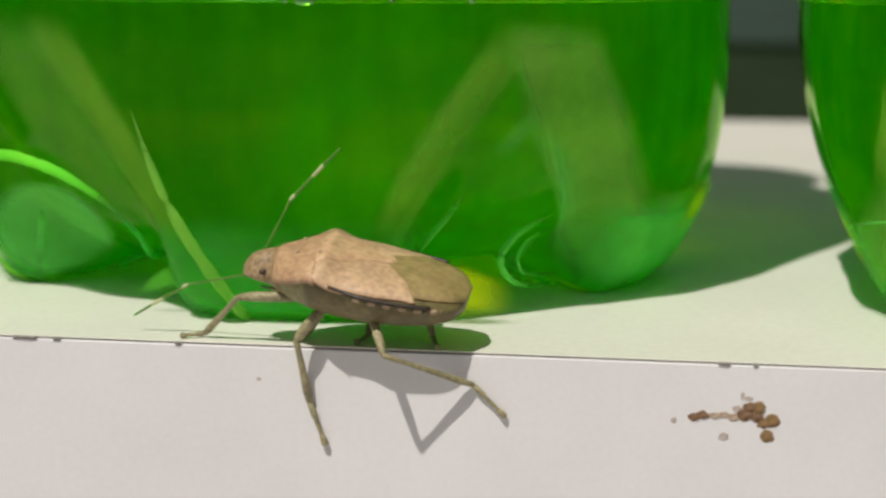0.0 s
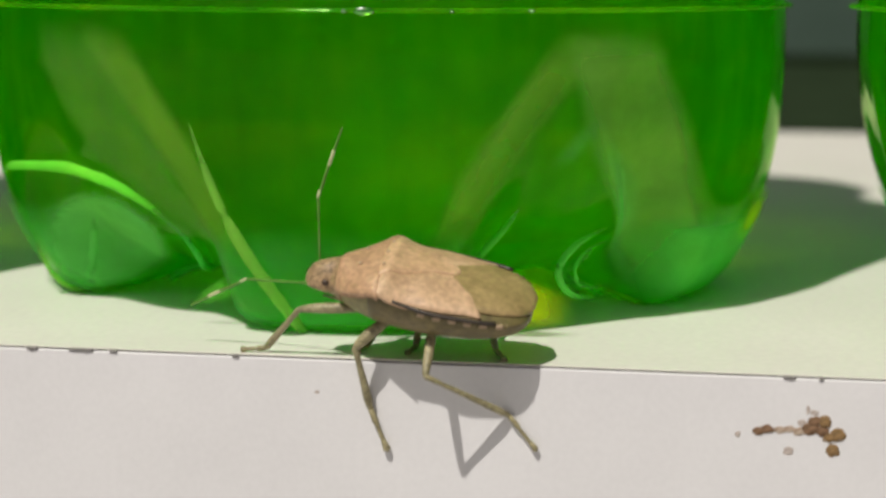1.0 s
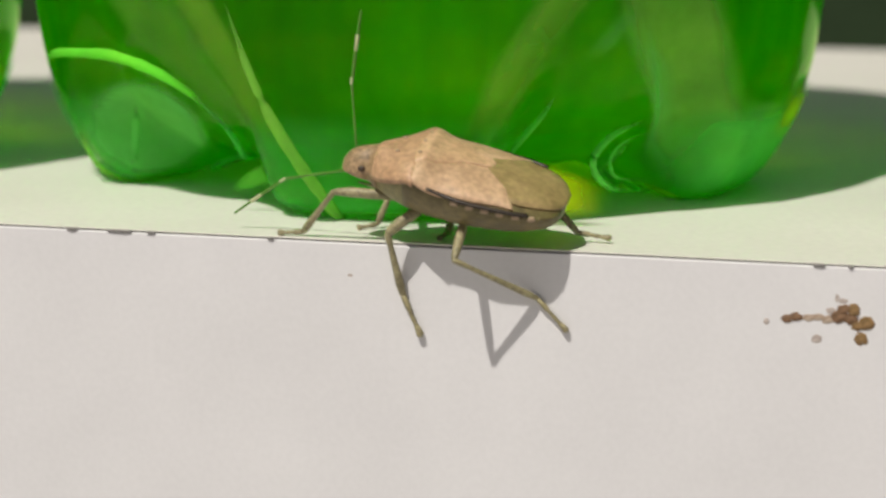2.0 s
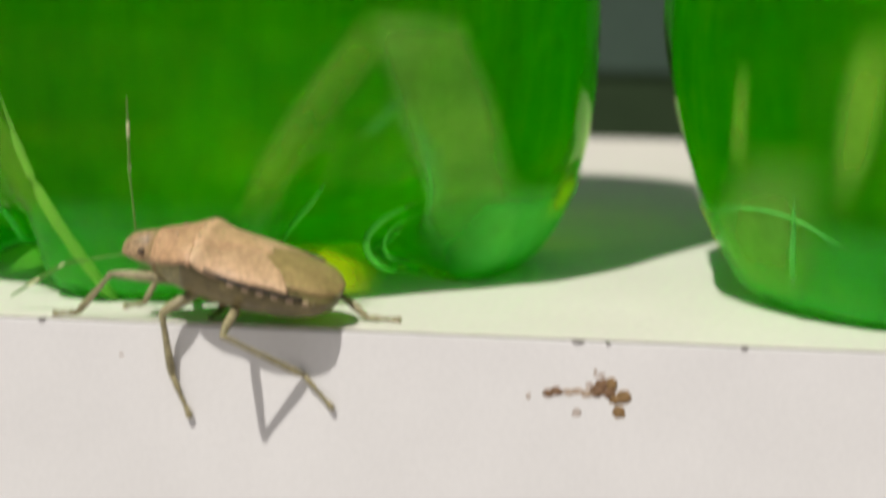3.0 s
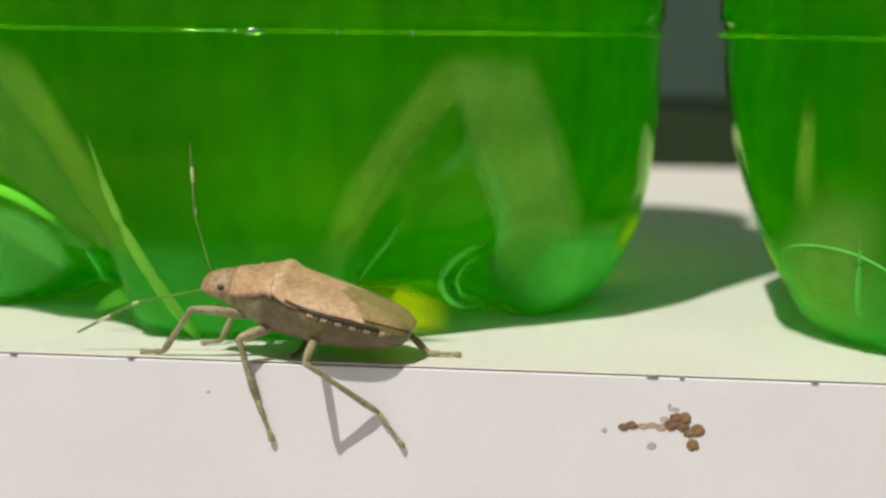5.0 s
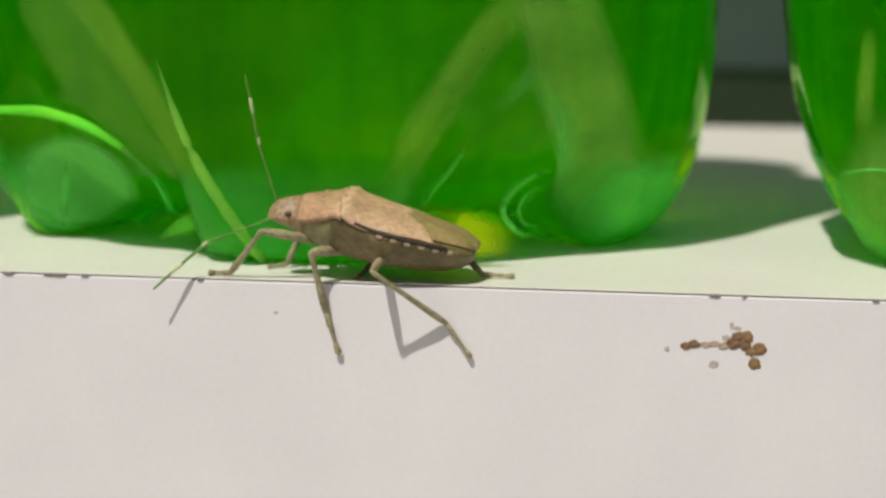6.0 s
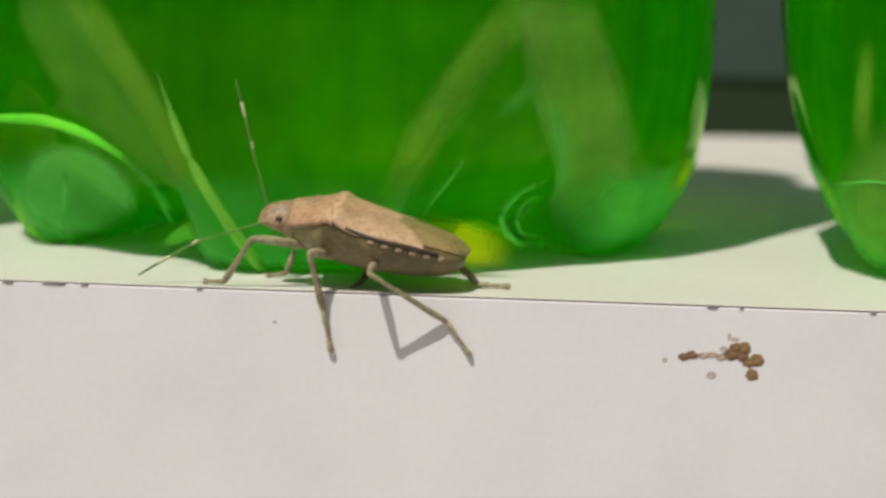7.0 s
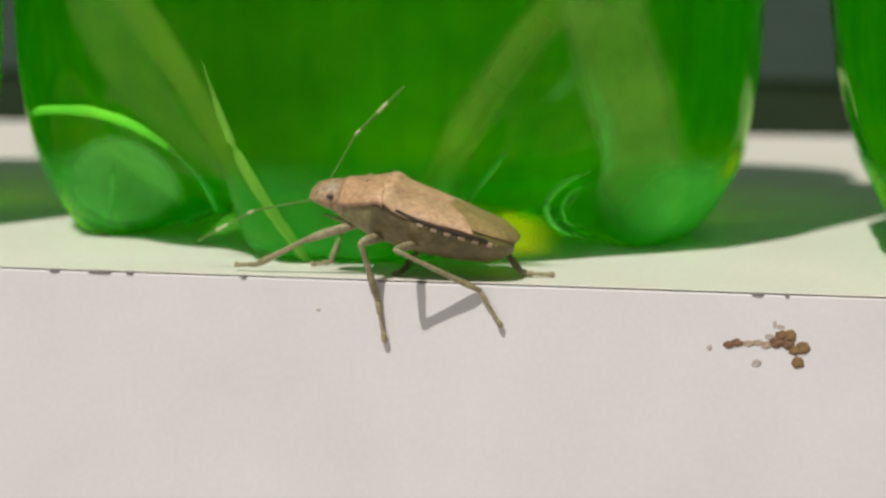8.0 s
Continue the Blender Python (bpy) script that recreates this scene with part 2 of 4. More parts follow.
def grid_mesh(rings, closed=True, caps=(False, False)):
    """Quads between successive rings of points of equal count; rings wrap round when closed."""
    bm = bmesh.new()
    rows = [[bm.verts.new(p) for p in ring] for ring in rings]
    n = len(rows[0])
    for a, b in zip(rows, rows[1:]):
        for i in range(n if closed else n - 1):
            j = (i + 1) % n
            bm.faces.new((a[i], a[j], b[j], b[i]))
    if caps[0]:
        bm.faces.new(list(reversed(rows[0])))
    if caps[1]:
        bm.faces.new(rows[-1])
    return bm


def empty(name, m=None):
    ob = new(name)
    ob.empty_display_size = 0.005
    if m is not None:
        ob.matrix_world = m
    return ob


def lerp_table(table, x):
    for (x0, y0), (x1, y1) in zip(table, table[1:]):
        if x <= x1:
            k = max(0.0, (x - x0) / (x1 - x0))
            return y0 + (y1 - y0) * k
    return table[-1][1]


def smooth_table(table, x):
    xs = [p[0] for p in table]
    ys = [p[1] for p in table]
    if x <= xs[0]:
        return ys[0]
    if x >= xs[-1]:
        return ys[-1]
    i = max(k for k in range(len(xs) - 1) if xs[k] <= x)

    def slope(k):
        a, b = max(0, k - 1), min(len(xs) - 1, k + 1)
        return (ys[b] - ys[a]) / (xs[b] - xs[a])
    h = xs[i + 1] - xs[i]
    u = (x - xs[i]) / h
    return ((2 * u**3 - 3 * u**2 + 1) * ys[i] + (u**3 - 2 * u**2 + u) * h * slope(i)
            + (-2 * u**3 + 3 * u**2) * ys[i + 1] + (u**3 - u**2) * h * slope(i + 1))


# ---- the shelf, the wall behind it and an added, unseen floor far below ----
def shelf():
    top = link_mesh("shelf_top", box(bmesh.new(), (-0.6, 0.00012, -0.00009), (0.6, 0.1790, 0.0), 0.00002), M_TOP, False)
    tagged(top, "white laminate shelf top, lit by the sun", "shelf", kind="structure")
    core = link_mesh("shelf_core", box(bmesh.new(), (-0.6, 0.0006, -0.045), (0.6, 0.1789, -0.00010)), M_CORE, False)
    tagged(core, "dark board inside the white shelf", "shelf", kind="structure")
    band = link_mesh("shelf_edge_band", box(bmesh.new(), (-0.6, 0.0, -0.045), (0.6, 0.00055, -0.00020), 0.00009), M_BAND, False)
    tagged(band, "white front edge band of the shelf with a thin dark joint", "edge band", kind="structure")
    rng = random.Random(4)
    spots = [(-31.9, 1.1), (-29.6, 0.35), (-35.4, 0.5), (15.6, 0.5), (17.6, 0.2), (-21.0, 0.3), (26.5, 0.3)]
    for x, w in spots:
        bm = bmesh.new()
        n = 9
        bottom = [(x * MM + (i / (n - 1) - 0.5) * w * 1.6 * MM, -0.00012, (-0.13 - (0.04 + 0.10 * rng.random()) * math.sin(math.pi * i / (n - 1))) * MM) for i in range(n)]
        upper = [(p[0], -0.00012, -0.00005) for p in bottom]
        back = [(p[0], 0.00010, -0.00005) for p in bottom]
        backlow = [(p[0], 0.00010, p[2]) for p in bottom]
        bm = grid_mesh([backlow, bottom, upper, back], closed=False)
        part("chip", bm, M_CHIP, band, "dark chip along the joint")
    return top


shelf()
wall = link_mesh("wall_back", box(bmesh.new(), (-1.2, 0.4200, -0.9), (1.2, 0.49, 0.9)), M_WALL, False)
tagged(wall, "dark slate-grey wall behind the shelf", "wall", kind="structure")
# shade on the shelf's back is drawn as a dark sheet
ledge = link_mesh("ledge", box(bmesh.new(), (-1.2, 0.1794, -0.045), (1.2, 0.4196, -0.0004), 0.0006), M_BACK_SHADE, False)
tagged(ledge, "dark ledge between the white shelf and the wall", "ledge", kind="structure")
# the deepest shade at the wall's foot, drawn as a black strip
foot_shade = link_mesh("baseboard", box(bmesh.new(), (-1.2, 0.4130, -0.0003), (1.2, 0.4198, 0.0022), 0.0006), M_FOOT_SHADE, False)
tagged(foot_shade, "black strip along the foot of the wall", "baseboard", kind="structure")
# unseen floor, kept pale to throw sunlight up at the shelf front
ground = link_mesh("ground", box(bmesh.new(), (-60, -60, -0.95), (60, 60, -0.9)), M_FLOOR, False)
tagged(ground, "plain pale concrete floor far below the shelf", "floor", kind="structure")


# ---- bottles with five-footed bases ----
FOOT = [(0.0, 32.9, 23.2), (0.12, 33.0, 19.0), (0.25, 32.7, 13.6), (0.37, 31.7, 8.2), (0.47, 29.8, 3.9), (0.55, 27.9, 1.2),
        (0.62, 25.8, 0.12), (0.67, 24.2, 0.0), (0.73, 20.8, 0.4), (0.82, 13.5, 2.4), (0.91, 7.0, 4.4), (1.0, 0.01, 5.2)]
VALLEY = [(0.0, 32.9, 23.2), (0.12, 32.5, 18.6), (0.25, 31.0, 13.2), (0.37, 28.2, 9.0), (0.47, 25.4, 6.0), (0.55, 22.6, 4.1),
          (0.62, 20.0, 3.0), (0.67, 18.0, 2.6), (0.73, 15.4, 2.4), (0.82, 10.6, 3.0), (0.91, 5.4, 4.4), (1.0, 0.01, 5.3)]
FOOT_R = [(a, b) for a, b, c in FOOT]
FOOT_Z = [(a, c) for a, b, c in FOOT]
VAL_R = [(a, b) for a, b, c in VALLEY]
VAL_Z = [(a, c) for a, b, c in VALLEY]
BODY = [(121.0, 11.0), (108.0, 11.2), (103.0, 12.5), (95.0, 17.5), (86.0, 24.5), (78.0, 29.5), (71.0, 32.8), (64.0, 33.2), (54.0, 33.1),
        (44.0, 33.0), (32.0, 33.1), (27.0, 33.2), (24.2, 33.25), (23.7, 32.9)]


HALF_ANGLE = [(0.0, 35.0), (0.08, 31.5), (0.2, 26.5), (0.33, 21.5), (0.42, 18.5), (0.5, 19.0), (0.6, 20.0), (0.7, 18.0), (1.0, 12.0)]
FLANK = 4.5
FLANK_EDGES = ([(0.03, 27.0), (0.1, 24.5), (0.2, 19.0), (0.3, 14.0), (0.42, 10.5)], [(0.03, 36.0), (0.1, 33.5), (0.2, 27.5), (0.3, 22.0), (0.42, 18.0)])
SLOPE_EDGES = ([(0.02, 29.0), (0.12, 27.5), (0.2, 23.5), (0.31, 19.0), (0.42, 14.0), (0.56, 7.0)], [(0.02, 45.0), (0.12, 44.0), (0.2, 41.0), (0.31, 36.0), (0.42, 27.0), (0.56, 21.0)])
PAD_EDGE = [(0.36, 20.0), (0.45, 23.5), (0.55, 24.5), (0.7, 18.0)]
# highlights and refracted light on the feet, drawn as bright raised lines
SHINE_LINES = [(0, "crease", [(-17.5, 0.2), (-16, 0.26), (-15, 0.30), (-12.5, 0.38), (-9.5, 0.46), (-7, 0.53), (-6, 0.6), (-5.5, 0.66)], 0.62, "bright crease along the front foot", M_BEAD),
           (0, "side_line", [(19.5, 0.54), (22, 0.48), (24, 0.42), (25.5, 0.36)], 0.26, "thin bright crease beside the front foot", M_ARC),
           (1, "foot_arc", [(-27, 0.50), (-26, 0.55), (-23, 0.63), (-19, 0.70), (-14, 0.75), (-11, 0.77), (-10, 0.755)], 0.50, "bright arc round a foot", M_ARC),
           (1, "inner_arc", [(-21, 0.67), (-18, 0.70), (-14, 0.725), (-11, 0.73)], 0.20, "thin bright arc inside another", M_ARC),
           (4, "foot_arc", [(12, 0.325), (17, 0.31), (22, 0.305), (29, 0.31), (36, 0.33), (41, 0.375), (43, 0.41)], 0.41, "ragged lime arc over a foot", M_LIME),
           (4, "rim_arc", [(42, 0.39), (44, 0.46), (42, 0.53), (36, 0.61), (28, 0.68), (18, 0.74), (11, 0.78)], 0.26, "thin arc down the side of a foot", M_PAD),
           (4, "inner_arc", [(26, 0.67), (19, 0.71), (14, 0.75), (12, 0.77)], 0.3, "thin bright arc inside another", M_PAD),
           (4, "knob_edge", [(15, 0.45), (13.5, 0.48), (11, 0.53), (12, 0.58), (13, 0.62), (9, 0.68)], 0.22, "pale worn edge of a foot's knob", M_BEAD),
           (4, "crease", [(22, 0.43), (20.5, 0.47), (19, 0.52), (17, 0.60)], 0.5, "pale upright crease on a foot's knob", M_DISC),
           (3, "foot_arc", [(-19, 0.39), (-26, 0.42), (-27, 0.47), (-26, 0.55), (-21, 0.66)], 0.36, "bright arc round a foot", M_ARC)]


def base_point(theta, s, inset):
    """A point of the base: five feet, whose flanks draw together towards the ground, with valleys between."""
    sector = 2 * math.pi / 5
    d = abs((theta + sector / 2) % sector - sector / 2)
    half = lerp_table(HALF_ANGLE, s)
    soft = FLANK
    k = (math.degrees(d) - (half - soft)) / (2 * soft)
    k = min(1.0, max(0.0, k))
    k = k * k * (3 - 2 * k)
    round_off = 1.0 - 0.018 * (math.degrees(d) / 36.0) ** 2
    r = (smooth_table(FOOT_R, s) * round_off * (1 - k) + smooth_table(VAL_R, s) * k) - inset
    lifted = smooth_table(FOOT_Z, s) + 1.4 * min(1.25, math.degrees(d) / half) ** 4 * max(0.0, 1 - abs(s - 0.62) / 0.3)
    z = lifted * (1 - k) + smooth_table(VAL_Z, s) * k + inset * (0.3 + 0.7 * s)
    return (max(r, 0.02) * math.cos(theta) * MM, max(r, 0.02) * math.sin(theta) * MM, z * MM)


def bottle_rings(inset, top, seg=260):
    rings = []
    for z, r in BODY:
        if z <= top:
            rings.append([((r - inset) * math.cos(2 * math.pi * i / seg) * MM, (r - inset) * math.sin(2 * math.pi * i / seg) * MM, z * MM) for i in range(seg)])
    for k in range(61):
        rings.append([base_point(2 * math.pi * i / seg, k / 60, inset) for i in range(seg)])
    return rings


def patch(foot, edges, span, out, n=26, m=6, fade_s=0.3, fade_d=0.42, strength=1.0, mask=None):
    """A hazy skin patch over the base at a foot: edges(s) gives its two angles in degrees from the foot's middle."""
    a0 = 2 * math.pi * foot / 5
    rows = []
    for i in range(n + 1):
        s = span[0] + (span[1] - span[0]) * i / n
        d0, d1 = edges(s)
        rows.append([base_point(a0 + radians(d0 + (d1 - d0) * j / m), s, out) for j in range(m + 1)])
    bm = bmesh.new()
    layer = bm.verts.layers.float.new("haze")
    up = [[bm.verts.new(p) for p in r] for r in rows]
    for i in range(n + 1):
        for j in range(m + 1):
            u, v = min(1.0, min(i, n - i) / (n * fade_s)), min(1.0, min(j, m - j) / (m * fade_d))
            up[i][j][layer] = strength * (mask(rows[i][j]) if mask else u * u * (3 - 2 * u) * v * v * (3 - 2 * v))
    for i in range(n):
        for j in range(m):
            bm.faces.new((up[i][j], up[i + 1][j], up[i + 1][j + 1], up[i][j + 1]))
    return bm


def bead(foot, course, radius, seg=6, grow=False):
    """A thin raised line of painted shine over the base; course: (degrees from the foot's middle, s) along it."""
    a0 = 2 * math.pi * foot / 5
    return tube_along([Vector(base_point(a0 + radians(d), s, -0.42)) for d, s in course], radius, seg, grow)


def tube_along(pts, radius, seg=10, grow=False):
    """A thin round tube, tapering at both ends, that draws a line of shine."""
    rings = []
    for i, p in enumerate(pts):
        t = (pts[min(i + 1, len(pts) - 1)] - pts[max(i - 1, 0)]).normalized()
        u = t.cross(Vector((0, 0, 1)) if abs(t.z) < 0.9 else Vector((1, 0, 0))).normalized()
        v = t.cross(u)
        r = radius * MM * max(0.12, math.sin(math.pi * (i + 0.4) / len(pts)) ** 0.6) * (1.0 + 0.25 * noise.noise(p * 1400.0)) * (0.35 + 0.65 * i / len(pts) if grow else 1.0)
        rings.append([p + (u * math.cos(2 * math.pi * k / seg) + v * math.sin(2 * math.pi * k / seg)) * r for k in range(seg)])
    bm = grid_mesh(rings, caps=(True, True))
    layer = bm.verts.layers.float.new("haze")
    for k, v in enumerate(bm.verts):
        v[layer] = 0.92 * math.sin(math.pi * (k // seg + 0.5) / len(pts)) ** 0.8
    return bm


def shine_lines(b, spin, rows):
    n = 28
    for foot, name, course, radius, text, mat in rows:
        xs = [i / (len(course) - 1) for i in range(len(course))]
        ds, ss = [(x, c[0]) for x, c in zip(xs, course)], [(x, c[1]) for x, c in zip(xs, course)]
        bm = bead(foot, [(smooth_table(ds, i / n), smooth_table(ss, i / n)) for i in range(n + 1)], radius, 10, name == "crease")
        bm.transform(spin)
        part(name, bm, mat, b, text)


def bottle(turn):
    """Origin on the shelf under the axis; turn: degrees of the first foot from the x axis."""
    b = empty("bottle")
    tagged(b, "clear green plastic bottle of green liquid with a five-footed base", "bottle", "bottles in a row")
    spin = Matrix.Rotation(radians(turn), 4, "Z")
    bm = grid_mesh(bottle_rings(0.0, 121.0), caps=(False, True))
    bm.transform(spin)
    part("shell", bm, M_PET, b, "thin clear green plastic shell")
    bm = grid_mesh(bottle_rings(0.32, 90.0), caps=(True, True))
    for f in bm.faces:
        c = f.calc_center_median()
        f.material_index = 1 if c.z < 5.8 * MM else 0
    bm.transform(spin)
    part("liquid", bm, (M_LIQUID, M_BASE), b, "bright green liquid, clearer at the thin base")
    rings = []
    for z, r in [(109.0, 12.4), (109.0, 14.2), (109.6, 14.6), (122.0, 14.4), (123.2, 13.6), (123.2, 0.02)]:
        rings.append([((r + (0.25 if i % 2 and 109 < z < 123 else 0)) * math.cos(2 * math.pi * i / 72) * MM, (r + (0.25 if i % 2 and 109 < z < 123 else 0)) * math.sin(2 * math.pi * i / 72) * MM, z * MM) for i in range(72)])
    for foot in range(5):
        for side in (1, -1) if foot in (0, 2) else ():
            wall = lambda s: tuple(side * lerp_table(FLANK_EDGES[k], s) for k in (0, 1))
            bm = patch(foot, wall, (0.03, 0.46), -0.10, 34, 12, 0.25, 0.3, 0.8 if side > 0 else 0.7)
            bm.transform(spin)
            part("flank", bm, M_HAZE, b, "hazy pale flank beside a foot")
        slope = lambda s: (-lerp_table(SLOPE_EDGES[1], s), -lerp_table(SLOPE_EDGES[0], s))
        pad = lambda s: (-lerp_table(PAD_EDGE, s), lerp_table(PAD_EDGE, s))
        skin = [("slope", patch(foot, slope, (0.02, 0.60), -0.22, 34, 16, 0.18, 0.2, 0.4 if foot == 0 else 1.0), M_SLOPE, "hazy slope between two feet"),
                ("pad", patch(foot, pad, (0.36, 0.70), -0.34, 26, 24, 0.2, 0.16, 0.45 if foot in (0, 4) else 0.85), M_PAD, "hazy rounded knob of a foot")]
        for name, bm, mat, text in skin[1:] if foot == 4 else skin:
            bm.transform(spin)
            part(name, bm, mat, b, text)
    for foot in (1, 3):
        for mid, half, span, much in (([(0.2, -37.0), (0.31, -32.0), (0.42, -26.0), (0.51, -21.5), (0.62, -18.0)], 1.3, (0.19, 0.63), 0.6), ([(0.18, -38.0), (0.24, -37.0), (0.30, -32.0), (0.37, -28.0), (0.47, -22.0), (0.58, -18.0)], 4.0, (0.17, 0.58), 0.42), ([(0.18, -38.0), (0.24, -41.0), (0.30, -44.0)], 3.2, (0.17, 0.29), 0.36)):
            fold = lambda s: (smooth_table(mid, s) - half * (0.6 + s), smooth_table(mid, s) + half * (0.6 + s))
            bm = patch(foot, fold, span, -0.36, 26, 12, 0.35, 0.5, much)
            bm.transform(spin)
            part("fold", bm, M_DISC, b, "pale fold where two feet meet")
    # the clouded round face of a foot's knob
    centre, across = Vector((-18.9, -17.0, 4.9)) * MM, Vector((math.cos(radians(12)), math.sin(radians(12)), 0))

    def knob(p):
        q = spin @ Vector(p) - centre
        r = math.hypot(q.dot(across) / (5.1 * MM), q.z / (4.2 * MM))
        k = min(1.0, max(0.0, (1.06 - r) / 0.26))
        return k * k * (3 - 2 * k) * (0.75 + 0.25 * min(1.0, r))
    bm = patch(4, lambda s: (-6.0, 46.0), (0.34, 0.80), -0.42, 48, 44, strength=0.85, mask=knob)
    bm.transform(spin)
    part("knob_face", bm, M_DISC, b, "clouded round face of a foot's knob")
    # light gathered at the base and its edge, put into yellow-green patches
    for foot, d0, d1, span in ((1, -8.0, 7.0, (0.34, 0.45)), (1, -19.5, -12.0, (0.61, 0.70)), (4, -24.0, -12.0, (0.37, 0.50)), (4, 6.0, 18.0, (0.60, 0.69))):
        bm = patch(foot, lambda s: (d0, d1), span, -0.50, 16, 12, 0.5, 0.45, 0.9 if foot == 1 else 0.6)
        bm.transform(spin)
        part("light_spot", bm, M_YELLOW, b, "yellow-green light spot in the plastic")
    # added bright curls in place of arcs of refracted light beside a foot
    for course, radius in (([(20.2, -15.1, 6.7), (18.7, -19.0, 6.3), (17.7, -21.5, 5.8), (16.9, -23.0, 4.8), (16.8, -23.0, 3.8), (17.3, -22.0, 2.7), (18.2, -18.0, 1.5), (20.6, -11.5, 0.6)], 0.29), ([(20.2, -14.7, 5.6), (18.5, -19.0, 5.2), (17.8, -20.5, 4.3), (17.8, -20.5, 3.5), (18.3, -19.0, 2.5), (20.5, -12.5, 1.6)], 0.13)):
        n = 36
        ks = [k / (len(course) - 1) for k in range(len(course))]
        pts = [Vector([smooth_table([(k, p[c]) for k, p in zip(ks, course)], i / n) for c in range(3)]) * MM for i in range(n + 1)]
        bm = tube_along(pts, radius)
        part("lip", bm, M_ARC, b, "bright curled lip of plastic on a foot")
    # added bright sheets, coloured as the light that gathers between the feet
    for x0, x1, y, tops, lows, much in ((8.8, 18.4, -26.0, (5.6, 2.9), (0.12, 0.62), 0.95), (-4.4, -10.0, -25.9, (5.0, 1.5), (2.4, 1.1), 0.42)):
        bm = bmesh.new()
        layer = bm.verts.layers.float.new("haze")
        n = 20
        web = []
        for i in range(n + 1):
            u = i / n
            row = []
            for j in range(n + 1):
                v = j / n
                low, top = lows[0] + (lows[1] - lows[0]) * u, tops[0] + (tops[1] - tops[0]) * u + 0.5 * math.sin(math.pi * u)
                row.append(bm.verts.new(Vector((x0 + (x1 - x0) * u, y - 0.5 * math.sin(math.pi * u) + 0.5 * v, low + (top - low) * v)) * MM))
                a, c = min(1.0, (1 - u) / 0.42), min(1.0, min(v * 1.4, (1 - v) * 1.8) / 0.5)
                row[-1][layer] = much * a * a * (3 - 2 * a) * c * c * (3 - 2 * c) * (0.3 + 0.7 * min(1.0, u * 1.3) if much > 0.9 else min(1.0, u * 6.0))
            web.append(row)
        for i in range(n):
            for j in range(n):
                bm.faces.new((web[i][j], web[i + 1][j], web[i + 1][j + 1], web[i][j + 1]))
        part("web", bm, M_WEDGE if much > 0.9 else M_LIME, b, "bright yellow-green web of plastic between two feet")
    shine_lines(b, spin, SHINE_LINES)
    ring = []
    for k in range(9):
        a = 2 * math.pi * k / 8
        ring.append([((33.15 + 0.22 * math.cos(a) + 0.06 * math.sin(i * 1.7) + 0.06 * math.sin(i * 0.37)) * math.cos(2 * math.pi * i / 180) * MM, (33.15 + 0.22 * math.cos(a) + 0.06 * math.sin(i * 1.7) + 0.06 * math.sin(i * 0.37)) * math.sin(2 * math.pi * i / 180) * MM, (22.9 + 0.16 * math.sin(a)) * MM) for i in range(180)])
    part("mould_line", grid_mesh(ring), M_RING, b, "raised moulding line round the bottle")
    # glossy nubs added where the sun glints along the line
    for az, rx, rz in ((-82.0, 0.75, 0.32), (-84.2, 0.26, 0.2), (-72.0, 0.2, 0.18), (-62.5, 0.26, 0.2)):
        bm = bmesh.new()
        bmesh.ops.create_uvsphere(bm, u_segments=14, v_segments=9, radius=1.0)
        bm.transform(Matrix.Rotation(radians(az), 4, "Z") @ Matrix.Translation((33.25 * MM, 0, 22.85 * MM)) @ Matrix.Diagonal((0.24 * MM, rx * MM, rz * MM, 1)))
        part("drip", bm, M_GLINT, b, "small glossy drip of plastic on the moulding line")
    part("cap", grid_mesh(rings), M_CAP, b, "green ribbed screw cap")
    return b


first = bottle(-86.0)
first.matrix_world = pose(-17.2 * MM, 35.0 * MM, 0)
second = copy_thing(first, pose(53.6 * MM, 28.2 * MM, 0, 0, 0, 14.0))
for ob in list(second.children):  # it goes without the first one's painted arcs, glints and knob face
    if ob.name.split(".")[0] in ("foot_arc", "rim_arc", "inner_arc", "knob_edge", "knob_face", "lip", "web") or ob.get("label", "").startswith("pale upright"):
        bpy.data.objects.remove(ob)
spin = Matrix.Rotation(radians(-90.0), 4, "Z")
shine_lines(second, spin, [(4, "foot_arc", [(-9, 0.4), (-3, 0.38), (4, 0.37), (11, 0.38), (16, 0.42), (18, 0.5)], 0.10, "pale arc over a foot", M_DISC),
                       (4, "crease", [(11, 0.33), (10, 0.39), (8, 0.45), (6, 0.51)], 0.34, "pale upright crease on a foot's knob", M_DISC)])
for name, mat, low, high, span in (("slope", M_SLOPE, [(0.24, 0.5), (0.30, -1.0), (0.34, -5.0), (0.42, -10.0), (0.54, -12.0)], [(0.24, 19.0), (0.3, 18.0), (0.42, 16.0), (0.54, 11.0)], (0.25, 0.56)),
                                   ("flank", M_HAZE, [(0.12, 1.0), (0.2, 0.5), (0.32, -2.0)], [(0.12, 5.0), (0.2, 4.6), (0.32, 4.0)], (0.12, 0.34)),
                                   ("flank", M_HAZE, [(0.03, 19.0), (0.2, 16.5), (0.4, 15.0)], [(0.03, 27.0), (0.2, 24.5), (0.4, 20.0)], (0.03, 0.4))):
    bm = patch(4, lambda s: (lerp_table(low, s), lerp_table(high, s)), span, -0.42, 30, 20, 0.4, 0.4, 0.92)
    bm.transform(spin)
    part(name, bm, mat, second, "hazy pale plastic over a foot")
copy_thing(first, pose(-86.5 * MM, 27.0 * MM, 0, 0, 0, 20.0))


